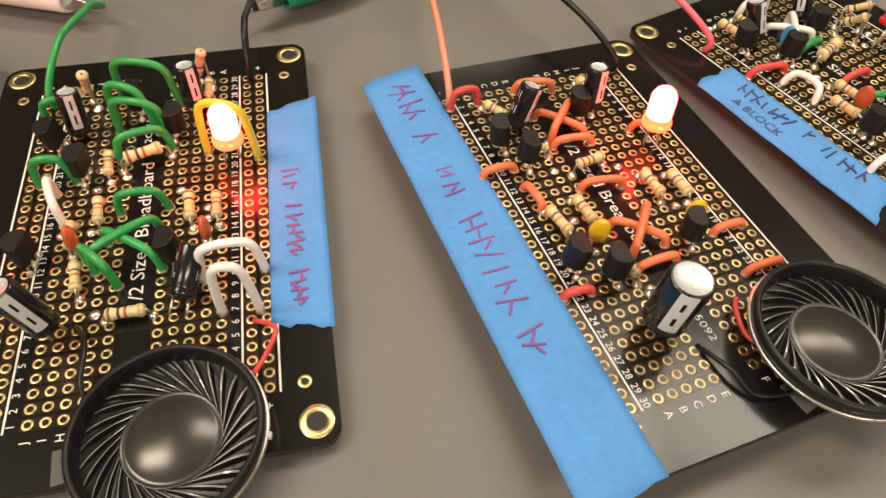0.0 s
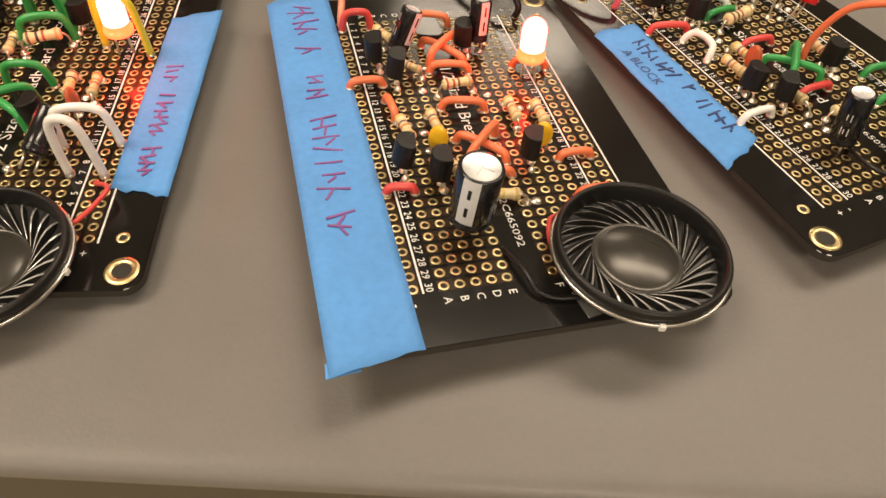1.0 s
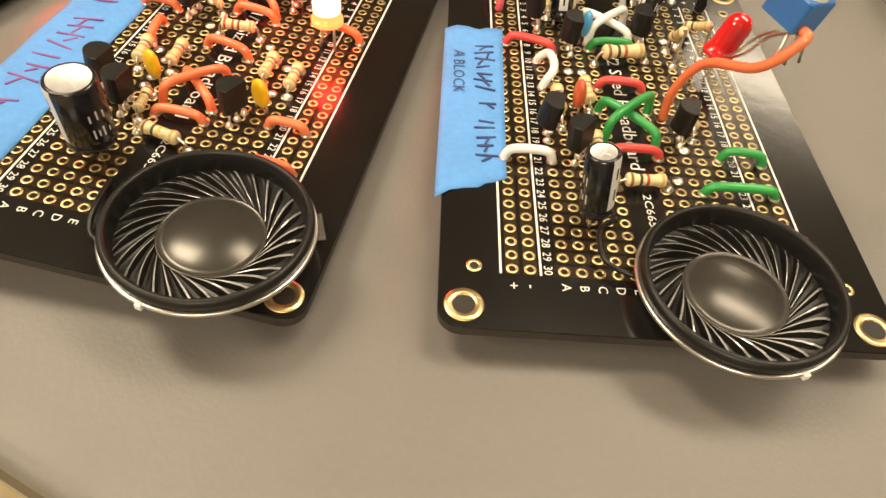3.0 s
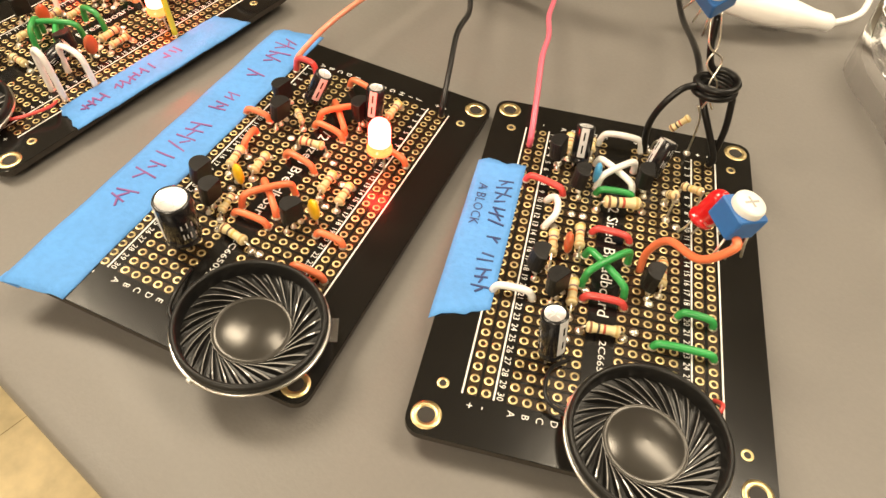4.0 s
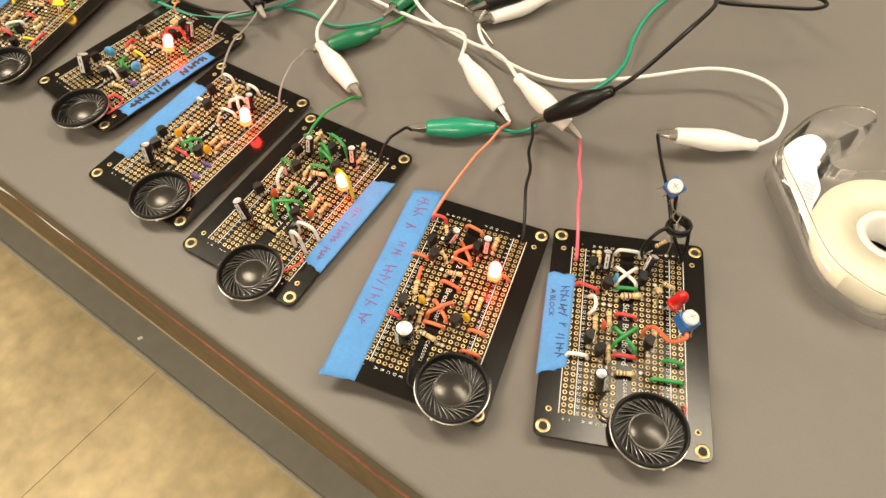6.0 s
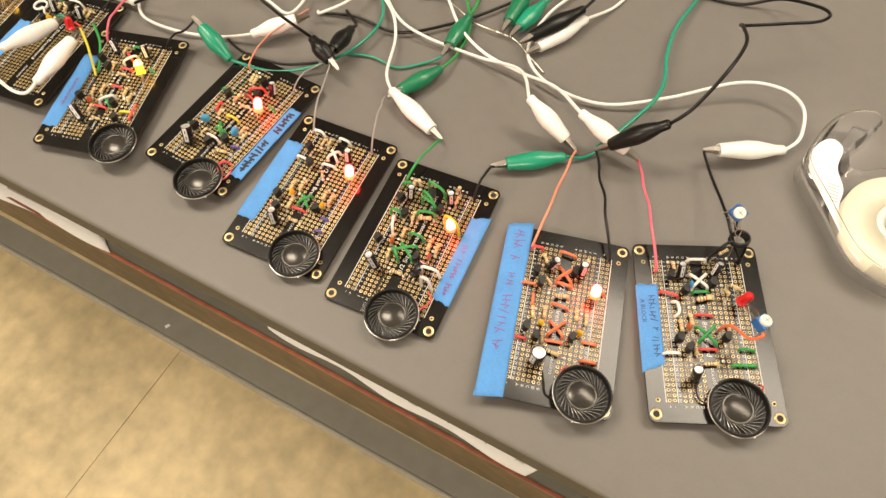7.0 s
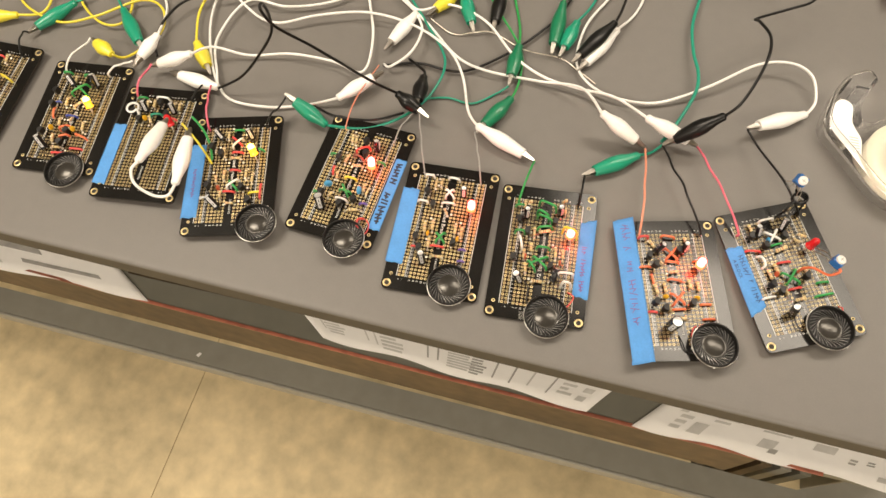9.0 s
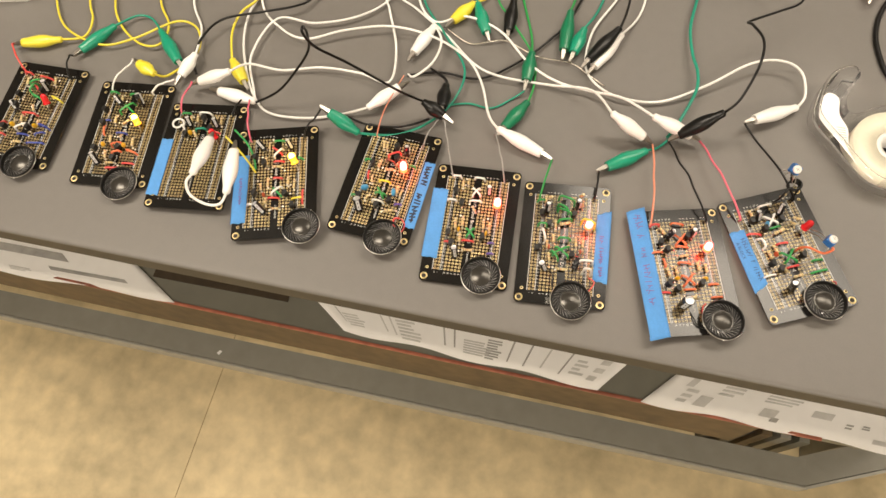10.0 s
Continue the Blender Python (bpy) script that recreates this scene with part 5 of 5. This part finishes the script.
clip_lead("white", [(-0.2820, 0.1650, 0.022), (-0.2740, 0.1800, 0.014), (-0.2497, 0.1852), (-0.2177, 0.193), (-0.1837, 0.1932), (-0.1588, 0.1894), (-0.1618, 0.2233), (-0.1779, 0.2625), (-0.1858, 0.283), (-0.19, 0.35)], [(0, (-0.3180, 0.1560, 0.008))], lift=0.005, label=W_LAB)
clip_lead("white", [(-0.1356, 0.2523, 0.006), (-0.1262, 0.2357), (-0.1274, 0.2123), (-0.1395, 0.1976), (-0.1470, 0.2030)], [(0, (-0.1492, 0.2128, 0.006))], lift=0.009, label=W_LAB)
clip_lead("white", [(-0.3239, 0.1847, 0.010), (-0.3330, 0.2149), (-0.3528, 0.2499), (-0.36, 0.33)], [(0, (-0.3323, 0.1542, 0.006))], lift=0.002, label=W_LAB)
clip_lead("white", [(-0.2600, 0.1505, 0.007), (-0.2660, 0.1620, 0.006), (-0.2800, 0.1950), (-0.2700, 0.2350), (-0.2360, 0.2365), (-0.2002, 0.2522), (-0.1778, 0.2813), (-0.16, 0.35)], [(0, (-0.3020, 0.1555, 0.007))], lift=0.004, label=W_LAB)
clip_lead("black", [(0.0950, 0.1890, 0.036), (0.1025, 0.1960, 0.045), (0.1106, 0.2192, 0.055), (0.1125, 0.2421, 0.054), (0.1070, 0.2630, 0.045), (0.1075, 0.2760, 0.034), (0.1286, 0.2929, 0.030), (0.1445, 0.3050, 0.028), (0.1488, 0.3157, 0.026), (0.1407, 0.3241, 0.022), (0.1205, 0.3360, 0.010), (0.1000, 0.3310), (0.0786, 0.3272), (0.0521, 0.3254), (0.0200, 0.3420), (0.0000, 0.3700)], [(0, (0.0628, 0.1755, 0.0095))], label="black clip lead arching up from its black boot")
clip_lead("black", [(-0.3186, 0.1676, 0.006), (-0.3262, 0.1807), (-0.3255, 0.2017), (-0.3134, 0.2223), (-0.2819, 0.2361), (-0.2554, 0.2496), (-0.2432, 0.2683), (-0.20, 0.35)], lift=0.009)
clip_lead("black", [(-0.2589, 0.1493, 0.008), (-0.2386, 0.1554, 0.020), (-0.2214, 0.1620, 0.040), (-0.2071, 0.1665, 0.062), (-0.2007, 0.1629, 0.085), (-0.1985, 0.1577, 0.100), (-0.1970, 0.1523, 0.100), (-0.1920, 0.1540, 0.085), (-0.1758, 0.1595, 0.066), (-0.1586, 0.1619, 0.050), (-0.1399, 0.1631, 0.035), (-0.1250, 0.1690, 0.018)], [(-1, (-0.0990, 0.1580, 0.012))], label="black clip lead bent up and over the white leads")
clip_lead("black", [(-0.1873, 0.1553), (-0.1666, 0.1486), (-0.1396, 0.1517), (-0.1195, 0.1631, 0.004)], radius=0.9, lift=0.003)
clip_lead("black", [(-0.1476, 0.2017), (-0.1209, 0.209), (-0.088, 0.2085), (-0.0599, 0.2308), (-0.039, 0.2578), (-0.0259, 0.284), (-0.01, 0.35)], radius=1.0, lift=0.002)
clip_lead("black", [(0.0141, 0.2709, 0.013), (0.018, 0.295, 0.012), (0.02, 0.36, 0.005)], [(0, (-0.0105, 0.2293, 0.010))])
clip_lead("black", [(-0.076, 0.2905, 0.006), (-0.078, 0.32), (-0.08, 0.37)], [(0, (-0.0742, 0.2488, 0.005))])
clip_lead("black", [(-0.1125, 0.1933, 0.010), (-0.1150, 0.2010, 0.006), (-0.1300, 0.2120)], [(0, (-0.1090, 0.1600, 0.016))], radius=1.0)
clip_lead("teal", [(0.0622, 0.1800, 0.006), (0.0690, 0.1930, 0.008), (0.0790, 0.2235, 0.009), (0.0788, 0.2420, 0.009), (0.0735, 0.2600, 0.008), (0.0700, 0.2870, 0.006), (0.0730, 0.3190, 0.004), (0.080, 0.38)], radius=1.25, label="green insulated lead curving across the bench")
clip_lead("teal", [(0.0491, 0.1660, 0.006), (0.0573, 0.1728), (0.0640, 0.1800, 0.004)], [(0, (0.0143, 0.1411, 0.006))], label="short green clip lead with a green boot")
clip_lead("teal", [(-0.170, 0.1385, 0.006), (-0.1422, 0.1439), (-0.1185, 0.159), (-0.1035, 0.1834), (-0.1023, 0.2142), (-0.1274, 0.2474), (-0.153, 0.2826), (-0.17, 0.35)], [(0, (-0.2020, 0.1480, 0.021))], lift=0.005, label="green clip lead looping round a black clip")
clip_lead("teal", [(-0.1095, 0.1796), (-0.0922, 0.1845), (-0.0738, 0.1837), (-0.0590, 0.1960), (-0.0511, 0.2022, 0.005)], radius=0.8)
clip_lead("green", [(-0.0462, 0.1923, 0.006), (-0.0448, 0.2111), (-0.0500, 0.2380), (-0.0776, 0.2746), (-0.0917, 0.2967), (-0.11, 0.36)], [(0, (-0.064, 0.1573, 0.006))], radius=0.9, lift=0.002, label="dark green clip lead with a dark green boot")
clip_lead("green", [(-0.0516, 0.2402, 0.006), (-0.056, 0.262), (-0.07, 0.30), (-0.09, 0.36)], [(0, (-0.0511, 0.2022, 0.006))], radius=1.0)
clip_lead("teal", [(-0.0136, 0.2717, 0.006), (-0.004, 0.30), (0.005, 0.36)], [(0, (-0.0207, 0.2369, 0.005))])
clip_lead("green", [(-0.0276, 0.287, 0.007), (-0.025, 0.31), (-0.02, 0.37)], [(0, (-0.0267, 0.2374, 0.006))])
clip_lead("teal", [(-0.1058, 0.282, 0.006), (-0.115, 0.31), (-0.13, 0.37)], [(0, (-0.0881, 0.245, 0.005))])
clip_lead("teal", [(-0.3652, 0.204, 0.007), (-0.3797, 0.2164), (-0.3934, 0.217), (-0.407, 0.2025, 0.006)], [(0, (-0.3305, 0.1688, 0.008)), (-1, (-0.431, 0.1646, 0.006))], lift=0.003, label="green clip lead joining two green boots")
clip_lead("yellow", [(-0.4476, 0.1796, 0.006), (-0.4319, 0.1882), (-0.4322, 0.2068), (-0.4455, 0.23), (-0.47, 0.30)], [(0, (-0.4892, 0.1671, 0.006))], lift=0.002)
clip_lead("yellow", [(-0.50, 0.27), (-0.4764, 0.2245), (-0.4519, 0.1938), (-0.4127, 0.1813), (-0.3856, 0.1924), (-0.3557, 0.2164), (-0.3347, 0.2122), (-0.327, 0.1895), (-0.3430, 0.1640), (-0.3490, 0.1570, 0.012)], [(-1, (-0.3753, 0.1692, 0.010))], lift=0.004)
clip_lead("yellow", [(-0.44, 0.30), (-0.4225, 0.2341), (-0.4046, 0.2056), (-0.3788, 0.1888), (-0.3617, 0.192), (-0.3625, 0.2133), (-0.3819, 0.2414), (-0.40, 0.31)], lift=0.003)
clip_lead("yellow", [(-0.2935, 0.1865, 0.007), (-0.3044, 0.2147), (-0.3029, 0.2366), (-0.2925, 0.2594), (-0.28, 0.33)], [(0, (-0.270, 0.1604, 0.007))], lift=0.004)
clip_lead("yellow", [(-0.1081, 0.2816, 0.006), (-0.095, 0.30), (-0.08, 0.36)], [(0, (-0.127, 0.2526, 0.005))])
clip_lead("white", [(-0.2665, 0.0625, 0.042), (-0.2695, 0.0560, 0.040), (-0.2665, 0.0495, 0.034), (-0.2564, 0.0475, 0.027), (-0.2470, 0.0500, 0.026), (-0.2437, 0.0576, 0.029)], [(0, (-0.2755, 0.1085, 0.022)), (-1, (-0.2535, 0.1030, 0.026))], label="short white clip lead looped across an empty board")
bus = tagged(put("bus_wire", data("bus_wire", *tube(smooth_path([(-127.7, 255.1, 2), (-104.7, 242.7, 1.5), (-88.3, 246.3, 3), (-74.2, 249.5, 3), (-47.4, 238.8, 3), (-19.5, 237.2, 3), (-4.5, 228.8, 3), (10, 221.6, 1)], 5), 0.5, 6), M_TIN)),
             "bare tinned bus wire held by many clips", "wire")
loop = [(-312.0 + 4.2 * math.cos(k * 0.55), 116.5 + 4.2 * math.sin(k * 0.55), 11 + k * 0.12) for k in range(12)] + [(-306, 112.5, 9), (-304.6, 112.0, 6.5)]
put("wire_loop", data("wire_loop", *[[tuple(b7.matrix_basis.inverted() @ Vector((x * MM, y * MM, z * MM)) * 1000) for x, y, z in tube(smooth_path(loop, 3), 0.8, 8)[0]], tube(smooth_path(loop, 3), 0.8, 8)[1]], WIRE["white"]), b7, "white wire curled into a loop")
for colour, pts in (("yellow", [(-269, 111, 14), (-258, 104, 12), (-246, 95, 11), (-238, 88, 8)]), ("green", [(-264, 118, 14), (-252, 110, 13), (-243, 100, 12), (-239, 91, 8)])):
    tagged(put("loose_wire", data("loose_wire", *tube(smooth_path(pts, 6), 0.8, 8), WIRE[colour])), colour + " wire bridging two neighbouring boards", "wire")

# ---- tape dispenser ----
disp = tagged(put("tape_dispenser", None, m=pose(0.2190, 0.1950, 0)), "clear plastic tape dispenser lying flat with cream tape", "tape dispenser")
ROUND = [(-53, 19), (-52, 36), (-48, 50), (-41, 60), (-30, 66), (-25, 61), (-30, 49), (-35, 37), (-34, 25), (-26, 23), (-10, 33), (12, 33), (29, 20), (35, 0), (29, -20), (12, -31), (-6, -30), (-20, -22), (-38, 0)]


def closed(points, steps=4):
    k = len(points)
    ring_ = [Vector((*points[i % k], 0)) for i in range(-1, k + 3)]
    full = smooth_path(ring_, steps)
    return [(p.x, p.y) for p in full[steps:steps * (k + 1)]]


ov = closed(ROUND)
iv = [(x * 0.965, y * 0.965) for x, y in ov]
n = len(ov)
hv = [(x, y, z) for z, o in ((0, ov), (20, ov), (20, iv), (1.2, iv), ) for x, y in o]
hf = [(r * n + k, r * n + (k + 1) % n, (r + 1) * n + (k + 1) % n, (r + 1) * n + k) for r in range(3) for k in range(n)] + [tuple(reversed(range(n))), tuple(range(3 * n, 4 * n))]
shell = put("shell", data("dispenser_shell", hv, hf, M_CLEAR), disp, "clear plastic shell")
shell.visible_shadow = False
put("roll", data("tape_roll", *lathe([(13, 3), (29, 3), (29.4, 3.5), (29.4, 18.5), (29, 19), (13, 19), (13, 3)], 56), M_ROLL), disp, "cream roll of adhesive tape")
put("core", data("tape_core", *lathe([(9, 3), (12.9, 3), (12.9, 18.4), (9, 18.4), (9, 3)], 36), M_WHITE), disp, "white core")
card = closed([(-51, 19), (-50, 34), (-44, 42), (-37, 38), (-36.5, 24), (-30.5, 12), (-29.8, 0), (-26, -14), (-13, -27), (-21, -20.5), (-37, 0)])
put("card", data("dispenser_card", *slab(card, 14.0, 14.4), M_PAPER, smooth=False), disp, "white card insert with printed bars")
for k in range(6):
    put("barcode_bar", data("barcode_bar", *box(-38.5 + k * 0.7, 12 - k * 2.0, 14.42, -32.5 + k * 0.3, 12.6 - k * 2.0, 14.5), M_INKD, smooth=False), disp)
cut = put("cutter", data("dispenser_cutter", *box(-37, 50, 1.2, -29, 52, 19, 0.3), M_CLEAR, smooth=False), disp, "clear cutter bar")
cut.visible_shadow = False

# far edge of the bench: the corner of a pale box and a dark cable by the dispenser
tub = tagged(put("plastic_tub", data("plastic_tub", *slab(rounded(60, 40, 8), 0, 30, 1), M_WHITE, smooth=False), m=pose(-0.565, 0.245, 0, 0, 0, 12)), "translucent white plastic tub on the bench", "tub")
clip_lead("black", [(0.2260, 0.2680), (0.2202, 0.2789), (0.2153, 0.2992), (0.2150, 0.3163), (0.2195, 0.3358), (0.235, 0.37)], radius=2.0, label="thick black cable near the dispenser")

clip_lead("red", [(0.2160, 0.3720, 0.006), (0.22, 0.40)], [(0, (0.2070, 0.3370, 0.006))], label="red clip lead with a red vinyl boot on the bench")

# single pads of the three nearest boards
for board in (b1, b2, b3):
    for c, r in NEAR:
        x, y = hole(c, r)
        put("pad", PAD_MESH, board, m=shift(x, y, 0))
